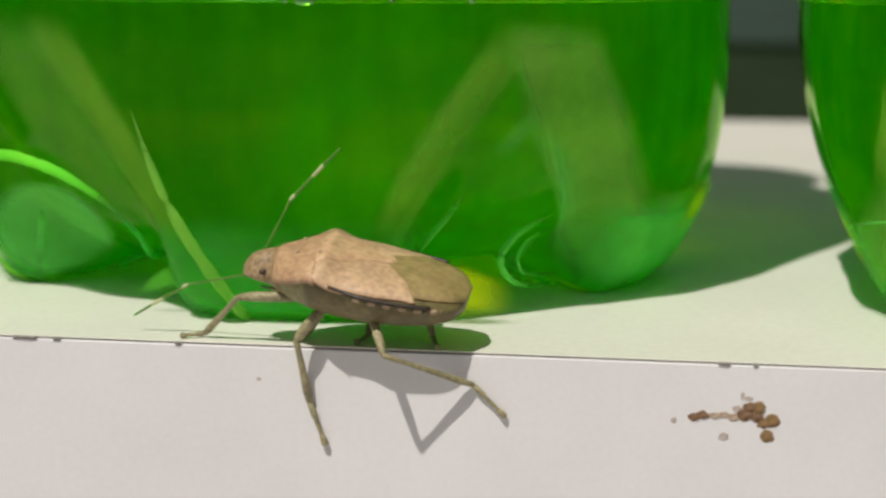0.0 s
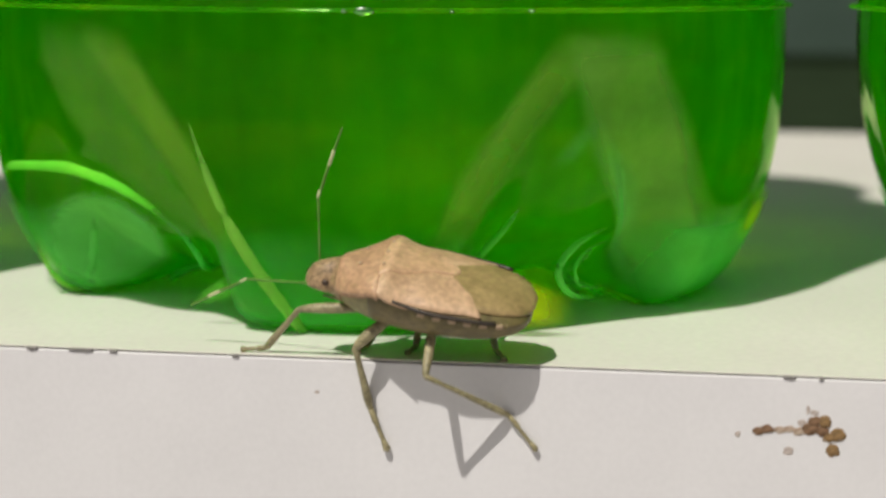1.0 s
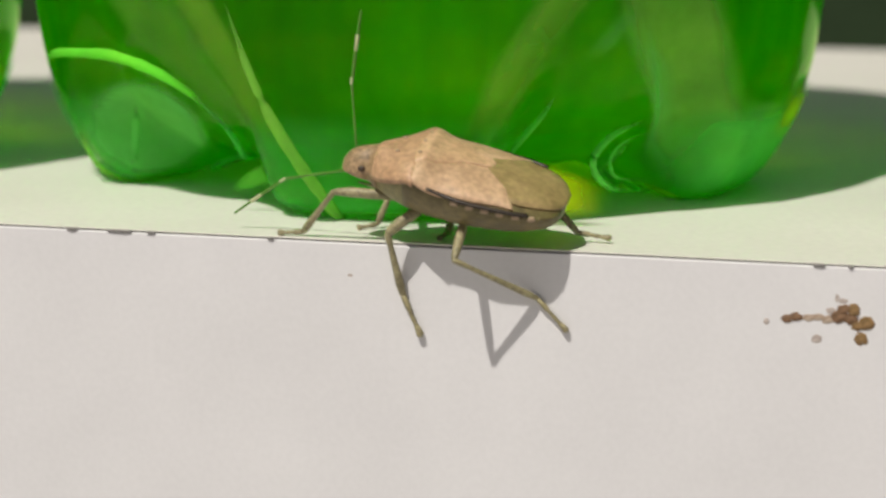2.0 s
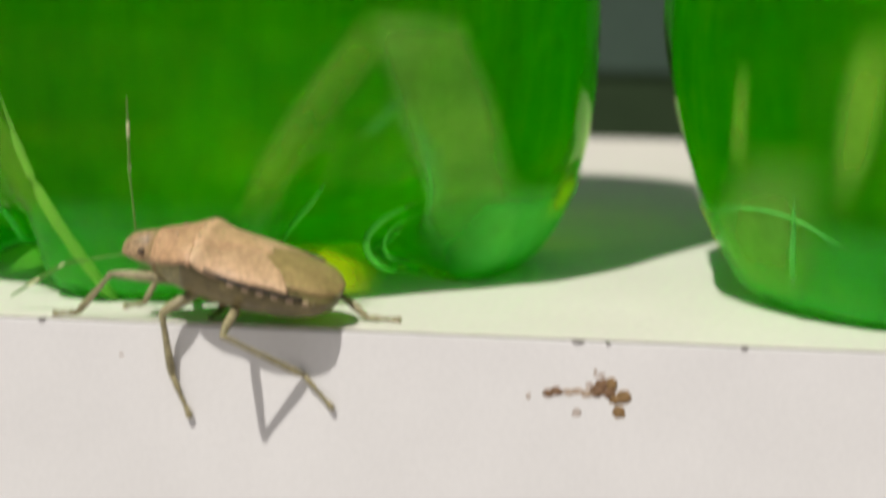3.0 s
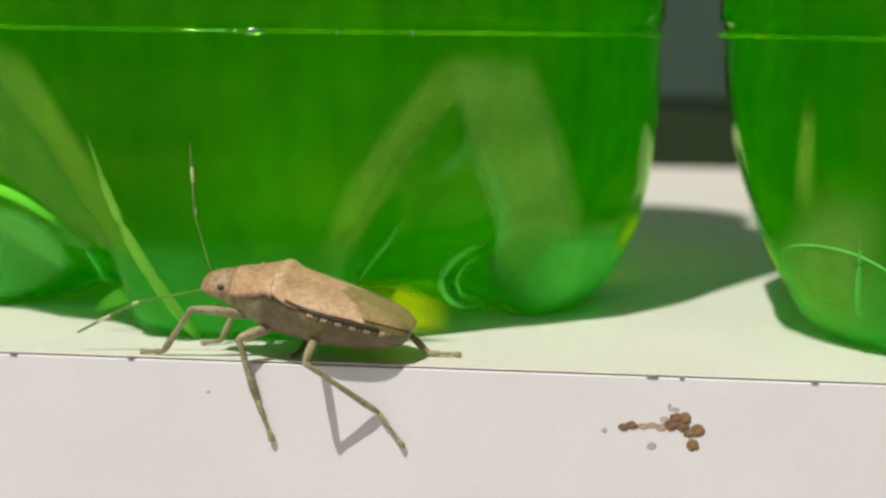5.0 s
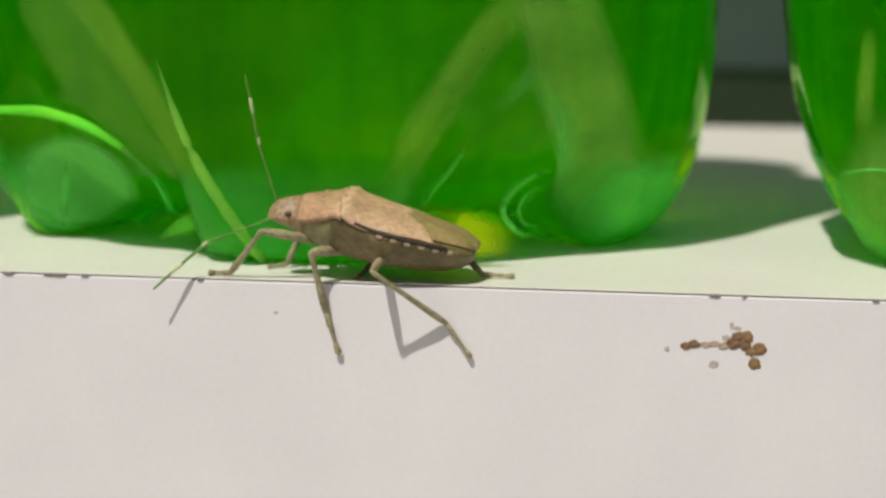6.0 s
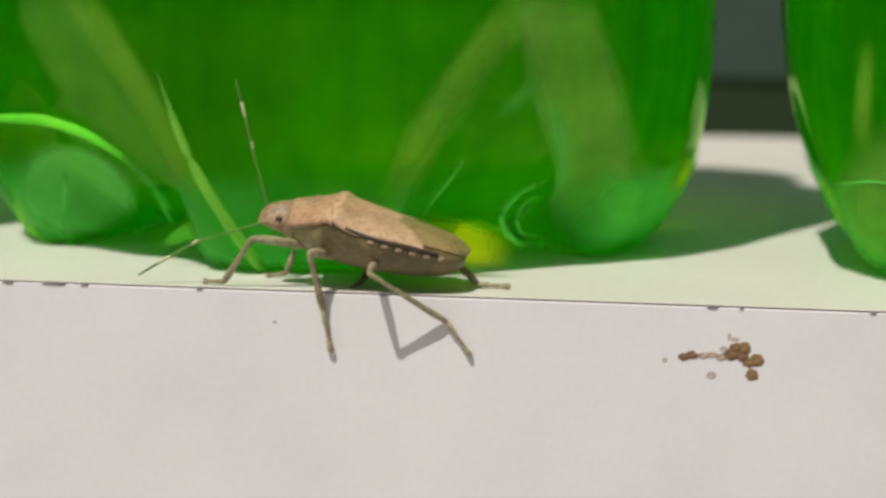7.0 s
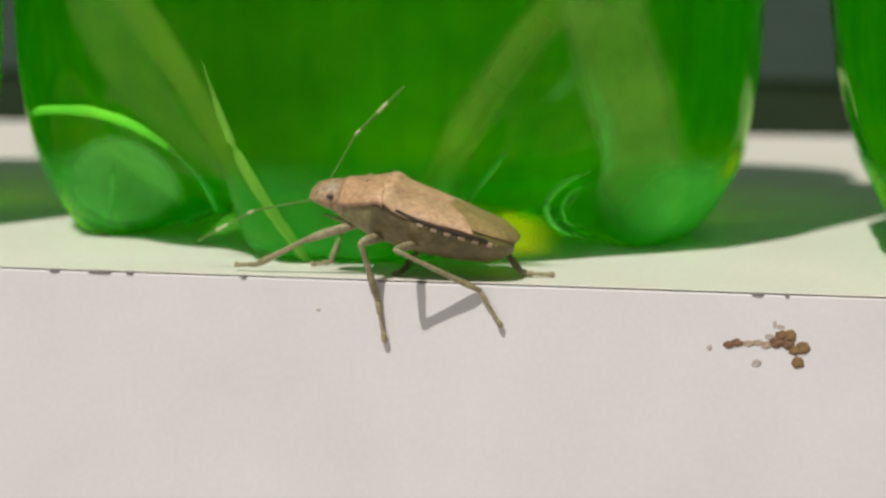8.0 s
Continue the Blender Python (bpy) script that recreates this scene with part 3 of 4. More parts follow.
# ---- the shield bug on the shelf's edge ----
S = 1.07
HALF = [(-7.6, 1.1), (-7.4, 2.0), (-6.9, 2.85), (-6.0, 3.45), (-4.6, 3.85), (-2.6, 4.05), (-1.2, 4.1), (0.2, 3.9), (1.2, 3.92), (1.8, 3.95), (2.2, 3.92),
        (2.6, 3.72), (3.5, 3.08), (4.4, 2.35), (4.9, 1.75), (5.3, 1.3), (5.9, 1.28), (6.4, 1.15), (6.9, 0.9), (7.2, 0.45)]
TOP = [(-7.6, 2.7), (-6.4, 3.2), (-4.5, 3.58), (-2.5, 3.95), (-0.5, 4.3), (0.4, 4.42), (0.9, 4.5), (1.25, 4.62), (1.6, 4.8), (1.95, 4.68), (2.4, 4.52), (3.0, 4.34), (3.7, 4.16), (4.4, 4.02), (5.0, 3.9), (5.7, 3.72), (6.4, 3.45), (6.9, 3.1), (7.2, 2.6)]
RIM = [(-7.6, 2.4), (-6.0, 2.62), (-3.0, 2.85), (0.0, 3.14), (1.2, 3.42), (2.2, 3.85), (3.0, 3.5), (4.4, 2.9), (5.5, 2.45), (7.2, 2.1)]
LOW = [(-7.6, 1.75), (-7.0, 1.2), (-6.0, 0.8), (-4.5, 0.5), (-2.5, 0.35), (0.0, 0.3), (2.0, 0.5), (4.0, 1.0), (5.4, 1.5), (6.4, 1.75), (7.2, 2.0)]
SHIELD = [(-2.7, 0.12), (-2.4, 0.55), (-1.0, 0.95), (0.5, 1.7), (2.2, 2.5)]
WING_END = [(-7.75, 0.5), (-7.4, 1.5), (-6.7, 2.3), (-5.4, 2.85), (-4.2, 3.0), (-3.2, 2.6), (-2.2, 1.2), (-1.8, 0.4)]

M_BUG = grained("mottled_brown_shell", [(0.28, (0.44, 0.275, 0.155)), (0.52, (0.59, 0.385, 0.23)), (0.75, (0.70, 0.485, 0.31))], 330, (2600, 0.82, 1.1), 0.5, 0.6, 0.00006)
M_SHIELD = grained("tan_shield_plate", [(0.28, (0.50, 0.31, 0.17)), (0.52, (0.63, 0.41, 0.24)), (0.75, (0.72, 0.50, 0.315))], 300, (2400, 0.84, 1.1), 0.5, 0.6, 0.00006)
M_COLLAR = grained("red_brown_collar", [(0.28, (0.39, 0.225, 0.125)), (0.52, (0.53, 0.325, 0.19)), (0.75, (0.64, 0.42, 0.265))], 380, (2600, 0.78, 1.12), 0.5, 0.6, 0.00006)
M_MEMBRANE = grained("olive_wing_membrane", [(0.3, (0.30, 0.215, 0.09)), (0.7, (0.42, 0.30, 0.135))], 500, (2400, 0.8, 1.1), 0.4, 0.3, 0.00004)
# body shade and green light are mixed into the belly's brown
M_BELLY = grained("shaded_olive_brown_belly", [(0.3, (0.105, 0.085, 0.032)), (0.7, (0.20, 0.158, 0.062))], 450, (2400, 0.75, 1.15), 0.5, 0.4, 0.00005)
# lighter copy of the belly: reflected light is in the thorax colour
M_THORAX = grained("bounce_lit_olive_thorax", [(0.3, (0.21, 0.185, 0.075)), (0.7, (0.35, 0.30, 0.13))], 450, (2400, 0.75, 1.15), 0.5, 0.4, 0.00005)
M_HEAD = grained("grey_brown_head", [(0.3, (0.27, 0.18, 0.09)), (0.7, (0.40, 0.27, 0.15))], 500, (2800, 0.6, 1.2), 0.5, 0.5, 0.00005)
M_LEG = grained("mottled_leg", [(0.3, (0.25, 0.22, 0.115)), (0.7, (0.41, 0.36, 0.20))], 600, (3500, 0.6, 1.15), 0.5, 0.3, 0.00003)
M_PALE = grained("pale_rim_spot", [(0.3, (0.38, 0.27, 0.17)), (0.7, (0.48, 0.35, 0.23))], 600, None, 0.5)
M_DARK = grained("black_rim_spot", [(0.3, (0.025, 0.018, 0.012)), (0.7, (0.05, 0.035, 0.025))], 600, None, 0.45)
M_EYE = grained("dark_eye", [(0.3, (0.035, 0.022, 0.014)), (0.7, (0.085, 0.05, 0.03))], 900, None, 0.4)
M_FEELER = grained("dark_olive_antenna", [(0.3, (0.075, 0.19, 0.018)), (0.7, (0.13, 0.27, 0.035))], 600, None, 0.5)
M_BANDED = grained("pale_antenna_band", [(0.3, (0.50, 0.54, 0.27)), (0.7, (0.60, 0.63, 0.36))], 900, None, 0.35)


def back_height(x, y):
    w, z0, z1 = smooth_table(HALF, x), smooth_table(RIM, x), smooth_table(TOP, x)
    k = min(1.0, abs(y) / max(w, 0.05))
    return z0 + (z1 - z0) * (1 - k**2.1) ** 0.85


def plate(x0, x1, inner, outer, side, lift, thick, nx=22, ny=10, bend=0.0):
    """A closed plate that follows the back, between two half-widths; side 0 spans the whole back."""
    tops, lows = [], []
    for i in range(nx + 1):
        x = x0 + (x1 - x0) * i / nx
        a, b = (-outer(x), outer(x)) if side == 0 else (side * inner(x), side * outer(x))
        ys = [a + (b - a) * j / ny for j in range(ny + 1)]
        row = []
        for j, y in enumerate(ys):
            edge = min(i, nx - i, j, ny - j)
            sag = 0.10 if edge == 0 else 0.02 if edge == 1 else 0.0
            xx = x + bend * i / nx * (abs(y) / 4.0) ** 2
            row.append((xx, y, back_height(xx, y) + lift - sag * min(1, lift * 8)))
        tops.append(row)
        lows.append([(p[0], p[1], p[2] - thick) for p in row])
    bm = bmesh.new()
    up = [[bm.verts.new([c * S * MM for c in p]) for p in r] for r in tops]
    dn = [[bm.verts.new([c * S * MM for c in p]) for p in r] for r in lows]
    for i in range(nx):
        for j in range(ny):
            bm.faces.new((up[i][j], up[i + 1][j], up[i + 1][j + 1], up[i][j + 1]))
            bm.faces.new((dn[i][j], dn[i][j + 1], dn[i + 1][j + 1], dn[i + 1][j]))
    for i in range(nx):
        for j in (0, ny):
            bm.faces.new((up[i][j], up[i + 1][j], dn[i + 1][j], dn[i][j]))
    for j in range(ny):
        for i in (0, nx):
            bm.faces.new((up[i][j], up[i][j + 1], dn[i][j + 1], dn[i][j]))
    return bm


def trunk(x0, x1, n, shrink=0.0, drop=0.0, seg=28):
    """A closed loft of the body between two stations."""
    rings = []
    for i in range(n + 1):
        x = x0 + (x1 - x0) * i / n
        w = max(0.05, smooth_table(HALF, x) - shrink)
        z0, zl = smooth_table(RIM, x), smooth_table(LOW, x)
        ring = []
        for j in range(seg):
            a = 2 * math.pi * j / seg
            y = w * math.cos(a)
            if math.sin(a) >= 0:
                z = back_height(x, y) - drop
            else:
                z = z0 - drop - (z0 - drop - zl) * (1 - abs(y / w) ** 2.6) ** 0.6
            ring.append((x * S * MM, y * S * MM, z * S * MM))
        rings.append(ring)
    return grid_mesh(rings, caps=(True, True))


def tube(stations, seg=10):
    """A round limb along x: stations of (x, radius, sideways bow) in millimetres."""
    rings = []
    for x, r, bow in stations:
        rings.append([(x * MM, r * math.cos(2 * math.pi * j / seg) * MM, (r * math.sin(2 * math.pi * j / seg) + bow) * MM) for j in range(seg)])
    return grid_mesh(rings, caps=(True, True))


def bean(centre, radii, seg=14):
    bm = bmesh.new()
    bmesh.ops.create_uvsphere(bm, u_segments=seg, v_segments=seg // 2 + 2, radius=1.0)
    for v in bm.verts:
        v.co = Vector([(centre[k] + v.co[k] * radii[k]) * MM for k in range(3)])
    return bm


LEGS = {  # hip in the bug's own space, lengths of thigh, shin and foot, girth
    "near_front": ((3.6, 1.3, 1.2), 4.0, 4.3, 1.7, 0.36), "near_mid": ((1.6, 1.8, 1.0), 2.8, 4.7, 3.1, 0.40), "near_hind": ((-1.2, 1.6, 1.2), 4.25, 7.0, 2.95, 0.33),
    "far_front": ((3.6, -1.3, 1.2), 4.0, 4.3, 1.5, 0.34), "far_mid": ((1.9, -1.6, 1.0), 4.2, 4.4, 1.7, 0.36), "far_hind": ((0.0, -1.5, 0.9), 5.0, 6.2, 2.3, 0.36)}


def bug():
    b = empty("shield_bug")
    tagged(b, "mottled brown shield bug walking along the white shelf's edge", "insect")
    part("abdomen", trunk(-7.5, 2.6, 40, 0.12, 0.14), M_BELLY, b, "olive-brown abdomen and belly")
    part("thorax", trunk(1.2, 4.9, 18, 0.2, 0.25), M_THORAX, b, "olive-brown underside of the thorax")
    head = part("head", trunk(4.6, 7.2, 18), M_HEAD, b, "narrow grey-brown head")
    for side in (1, -1):
        part("eye", bean((5.75 * S, side * 1.16 * S, 2.66 * S), (0.27, 0.18, 0.19)), M_EYE, head, "round dark eye")
    beak = tube([(0, 0.05, 0), (0.4, 0.22, 0), (2.5, 0.18, 0), (4.6, 0.06, 0)])
    beak.transform(Matrix.Translation((2.0 * MM, 0, 0.75 * MM)) @ Matrix.Rotation(radians(-5), 4, "Y"))
    part("beak", beak, M_LEG, b, "thin brown beak folded under the head")
    part("pronotum", plate(5.05, 2.15, None, lambda x: smooth_table(HALF, x) + 0.05, 0, 0.12, 0.35, 20, 24, -0.25), M_COLLAR, b, "mottled brown collar plate with angular shoulders")
    part("shield", plate(2.35, -2.7, None, lambda x: smooth_table(SHIELD, x), 0, 0.16, 0.25, 24, 14), M_SHIELD, b, "tan triangular back shield")
    for side in (1, -1):
        part("wing_cover", plate(2.2, -3.7, lambda x: max(0.0, smooth_table(SHIELD, x) - 0.15) if x > -2.2 else 0.4 + (-2.2 - x) * 1.2, lambda x: smooth_table(HALF, x) - (0.05 if x > 0.5 else 0.05 + min(0.5, (0.5 - x) * 0.16)), side, 0.09, 0.16, 24, 12, -1.3), M_BUG, b, "mottled brown leathery wing cover")
        for k in range(6):
            x = -0.9 - k * 0.98
            for dx, w, m, nm in ((0.0, 0.52, M_PALE, "pale_spot"), (-0.48, 0.34, M_BELLY, "dark_spot")):
                xc = x + dx
                hw = smooth_table(HALF, xc)
                sl = (smooth_table(HALF, xc - 0.2) - smooth_table(HALF, xc + 0.2)) / 0.4
                bm = bmesh.new()
                box(bm, (-w * S * MM / 2, -0.22 * MM, -0.20 * MM), (w * S * MM / 2, 0.22 * MM, 0.12 * MM), 0.11 * MM)
                bm.transform(Matrix.Translation((xc * S * MM, side * (hw - 0.27) * S * MM, (smooth_table(RIM, xc) - 0.12) * S * MM)) @ Matrix.Rotation(-side * math.atan(sl), 4, "Z"))
                part(nm, bm, m, b)
        rim = []
        for i in range(25):
            x = 1.0 - 6.6 * i / 24
            y, z = side * (smooth_table(HALF, x) - 0.14), smooth_table(RIM, x) + 0.10
            rim.append([(x * S * MM, (y + 0.15 * math.cos(a)) * S * MM, (z + 0.12 * math.sin(a)) * S * MM) for a in [k * math.pi / 3 for k in range(6)]])
        part("rim_line", grid_mesh(rim, caps=(True, True)), M_DARK, b, "thin black line along the wing's edge")
    part("membrane", plate(-1.9, -7.73, None, lambda x: smooth_table(WING_END, x), 0, 0.07, 0.10, 26, 14), M_MEMBRANE, b, "dull olive wing membrane over the tail")
    waist = 1.4 * S * MM
    for ob in [*b.children, *head.children]:
        for v in ob.data.vertices:
            if v.co.x < waist:
                v.co.x = waist + (v.co.x - waist) * 0.945
    for x, y in ((2.05, 1.5), (2.05, -1.5), (2.1, 0.0), (3.6, 1.0), (3.6, -1.0)):
        part("callus", bean((x * S, y * S, (back_height(x, y) + 0.16) * S), (0.16, 0.16, 0.10), 8), M_PALE, b)
    legs = {}
    for name, (hip, lf, lt, ls, g) in LEGS.items():
        thigh = part("leg", tube([(-0.2, 0.1, 0), (0.0, g * 0.7, 0), (lf * 0.3, g, 0.06), (lf * 0.7, g * 0.95, 0.06), (lf * 0.95, g * 0.7, 0), (lf + 0.12, g * 0.3, 0)]), M_LEG, b, "mottled olive-brown leg")
        shin = part("shin", tube([(-0.12, g * 0.3, 0), (0.1, g * 0.62, 0), (lt * 0.2, g * 0.5, 0), (lt * 0.55, g * 0.62, 0), (lt * 0.85, g * 0.75, 0), (lt, g * 0.55, 0), (lt + 0.1, g * 0.2, 0)]), M_LEG, thigh)
        foot = part("foot", tube([(-0.1, g * 0.2, 0), (0.1, g * 0.5, 0), (ls * 0.33, g * 0.55, 0), (ls * 0.38, g * 0.34, 0), (ls * 0.65, g * 0.42, 0), (ls * 0.7, g * 0.32, 0), (ls * 0.86, g * 0.55, 0), (ls * 0.98, g * 0.66, 0), (ls * 1.03, g * 0.2, 0)]), M_LEG, thigh, "small two-clawed foot")
        legs[name] = (thigh, shin, foot)
    feelers = {}
    for name in ("near", "far"):
        stem = part("antenna", tube([(-0.2, 0.08, 0), (0.0, 0.13, 0), (0.9, 0.12, 0), (1.0, 0.07, 0), (3.0, 0.09, 0), (3.1, 0.06, 0), (5.1, 0.10, 0), (5.22, 0.06, 0)], 8), M_FEELER, b, "thin olive antenna with pale bands")
        lash = part("lash", tube([(-0.05, 0.05, 0), (0.1, 0.10, 0), (2.5, 0.11, 0.05), (2.62, 0.06, 0.05), (2.75, 0.10, 0.05), (5.0, 0.08, 0), (5.2, 0.02, 0)], 8), M_FEELER, stem)
        bands = []
        for x0, x1 in ((0.0, 0.6), (2.3, 3.5)):
            bands.append(part("band", tube([(x0, 0.05, 0.02), (x0 + 0.08, 0.125, 0.03), (x1 - 0.08, 0.125, 0.04), (x1, 0.05, 0.04)], 8), M_BANDED, stem, "pale antenna band"))
        feelers[name] = (stem, lash, *bands)
    return b, legs, feelers


# ---- droppings stuck to the edge band ----
M_DROP = grained("brown_droppings", [(0.3, (0.19, 0.115, 0.045)), (0.7, (0.30, 0.185, 0.08))], 700, (3000, 0.7, 1.2), 0.9, 0.5, 0.00006)
M_DROP_DARK = grained("dark_brown_droppings", [(0.3, (0.15, 0.085, 0.045)), (0.7, (0.25, 0.145, 0.08))], 700, (3000, 0.7, 1.2), 0.9, 0.5, 0.00006)
M_DROP_TAN = grained("tan_droppings", [(0.3, (0.30, 0.20, 0.13)), (0.7, (0.55, 0.45, 0.36))], 1500, (3000, 0.8, 1.15), 0.9, 0.4, 0.00006)
M_DROP_PALE = grained("pale_stain", [(0.3, (0.36, 0.29, 0.25)), (0.7, (0.60, 0.53, 0.49))], 1200, (3000, 0.85, 1.1), 0.8)


def dropping(x, z, rx, rz, depth, mat, label, seed):
    rng = random.Random(seed)
    bm = bmesh.new()
    bmesh.ops.create_icosphere(bm, subdivisions=3, radius=1.0)
    off = Vector((rng.random() * 9, rng.random() * 9, rng.random() * 9))
    for v in bm.verts:
        k = 1.0 + 0.34 * noise.noise(v.co * 1.6 + off) + 0.16 * noise.noise(v.co * 4.5 + off)
        v.co = Vector((v.co.x * rx * k * MM, v.co.y * depth * 0.7 * k * MM, v.co.z * rz * k * MM))
    ob = link_mesh("dropping", bm, mat)
    ob.matrix_world = pose(x * MM, 0, z * MM)
    return tagged(ob, label, "dropping", "droppings on the edge band")


def droppings():
    brown, pale = "brown dried dropping stuck to the white band", "pale dried stain on the white band"
    tan = "tan dried crumb stuck to the white band"
    rows = [(12.45, -4.0, 0.17, 0.20, 0.10, M_DROP_PALE, "small grey-brown dropping on the white band"), (13.75, -3.75, 0.36, 0.26, 0.15, M_DROP_DARK, brown), (14.3, -3.60, 0.44, 0.27, 0.17, M_DROP_DARK, brown),
            (15.1, -3.62, 0.42, 0.24, 0.08, M_DROP_TAN, tan), (15.75, -3.55, 0.40, 0.22, 0.08, M_DROP_TAN, tan), (16.35, -3.66, 0.42, 0.26, 0.10, M_DROP_TAN, tan), (16.5, -3.1, 0.34, 0.22, 0.05, M_DROP_PALE, pale),
            (17.05, -3.45, 0.50, 0.44, 0.2, M_DROP_DARK, brown), (17.3, -2.95, 0.40, 0.34, 0.2, M_DROP_DARK, brown), (17.95, -2.95, 0.46, 0.40, 0.2, M_DROP, brown), (17.75, -3.55, 0.46, 0.36, 0.2, M_DROP_DARK, brown),
            (18.78, -3.80, 0.50, 0.44, 0.2, M_DROP, "rounded brown dropping on the white band"), (18.2, -4.0, 0.38, 0.30, 0.2, M_DROP, brown), (18.5, -4.85, 0.42, 0.42, 0.2, M_DROP, "small round brown dropping on the white band"),
            (15.7, -5.0, 0.32, 0.28, 0.04, M_DROP_PALE, pale), (17.25, -2.4, 0.26, 0.16, 0.04, M_DROP_PALE, pale), (16.85, -2.25, 0.12, 0.30, 0.04, M_DROP_PALE, pale),
            (-15.4, -2.4, 0.16, 0.12, 0.05, M_DROP_PALE, "tiny pale speck on the white band")]
    for i, r in enumerate(rows):
        dropping(*r, 20 + i)


droppings()
insect, legs, feelers = bug()

# ---- how the bug moves: seconds, its eye's x and z, its body's y, pitch, roll and turn; ankles and toes of the feet; the feelers' bends ----
BUG = [(0, -14.90, 5.02, 1.3, 5.6, -14, 0), (1, -14.57, 5.18, 1.1, 6.0, -18, 0), (1.75, -14.50, 5.05, 1.2, 7.6, -17, 0), (2.5, -14.30, 4.82, 1.3, 9.4, -16, 0), (3, -13.94, 4.76, 1.5, 10.0, -12, 0), (3.5, -14.17, 4.85, 1.7, 10.8, -9, 0),
       (4, -14.27, 5.0, 1.8, 10.8, -6, 0), (4.75, -14.52, 4.97, 2.0, 10.6, -6, -1), (5.5, -14.87, 5.0, 2.3, 10.2, -5, -3), (6, -14.65, 4.6, 2.5, 9.0, -5, -4), (6.5, -15.0, 4.8, 2.5, 8.4, -5, -4), (7, -15.25, 4.95, 2.5, 9.4, -5, -5), (7.5, -14.95, 5.36, 2.6, 11.4, -6, -5), (8, -14.72, 5.7, 2.6, 12.2, -7, -5)]
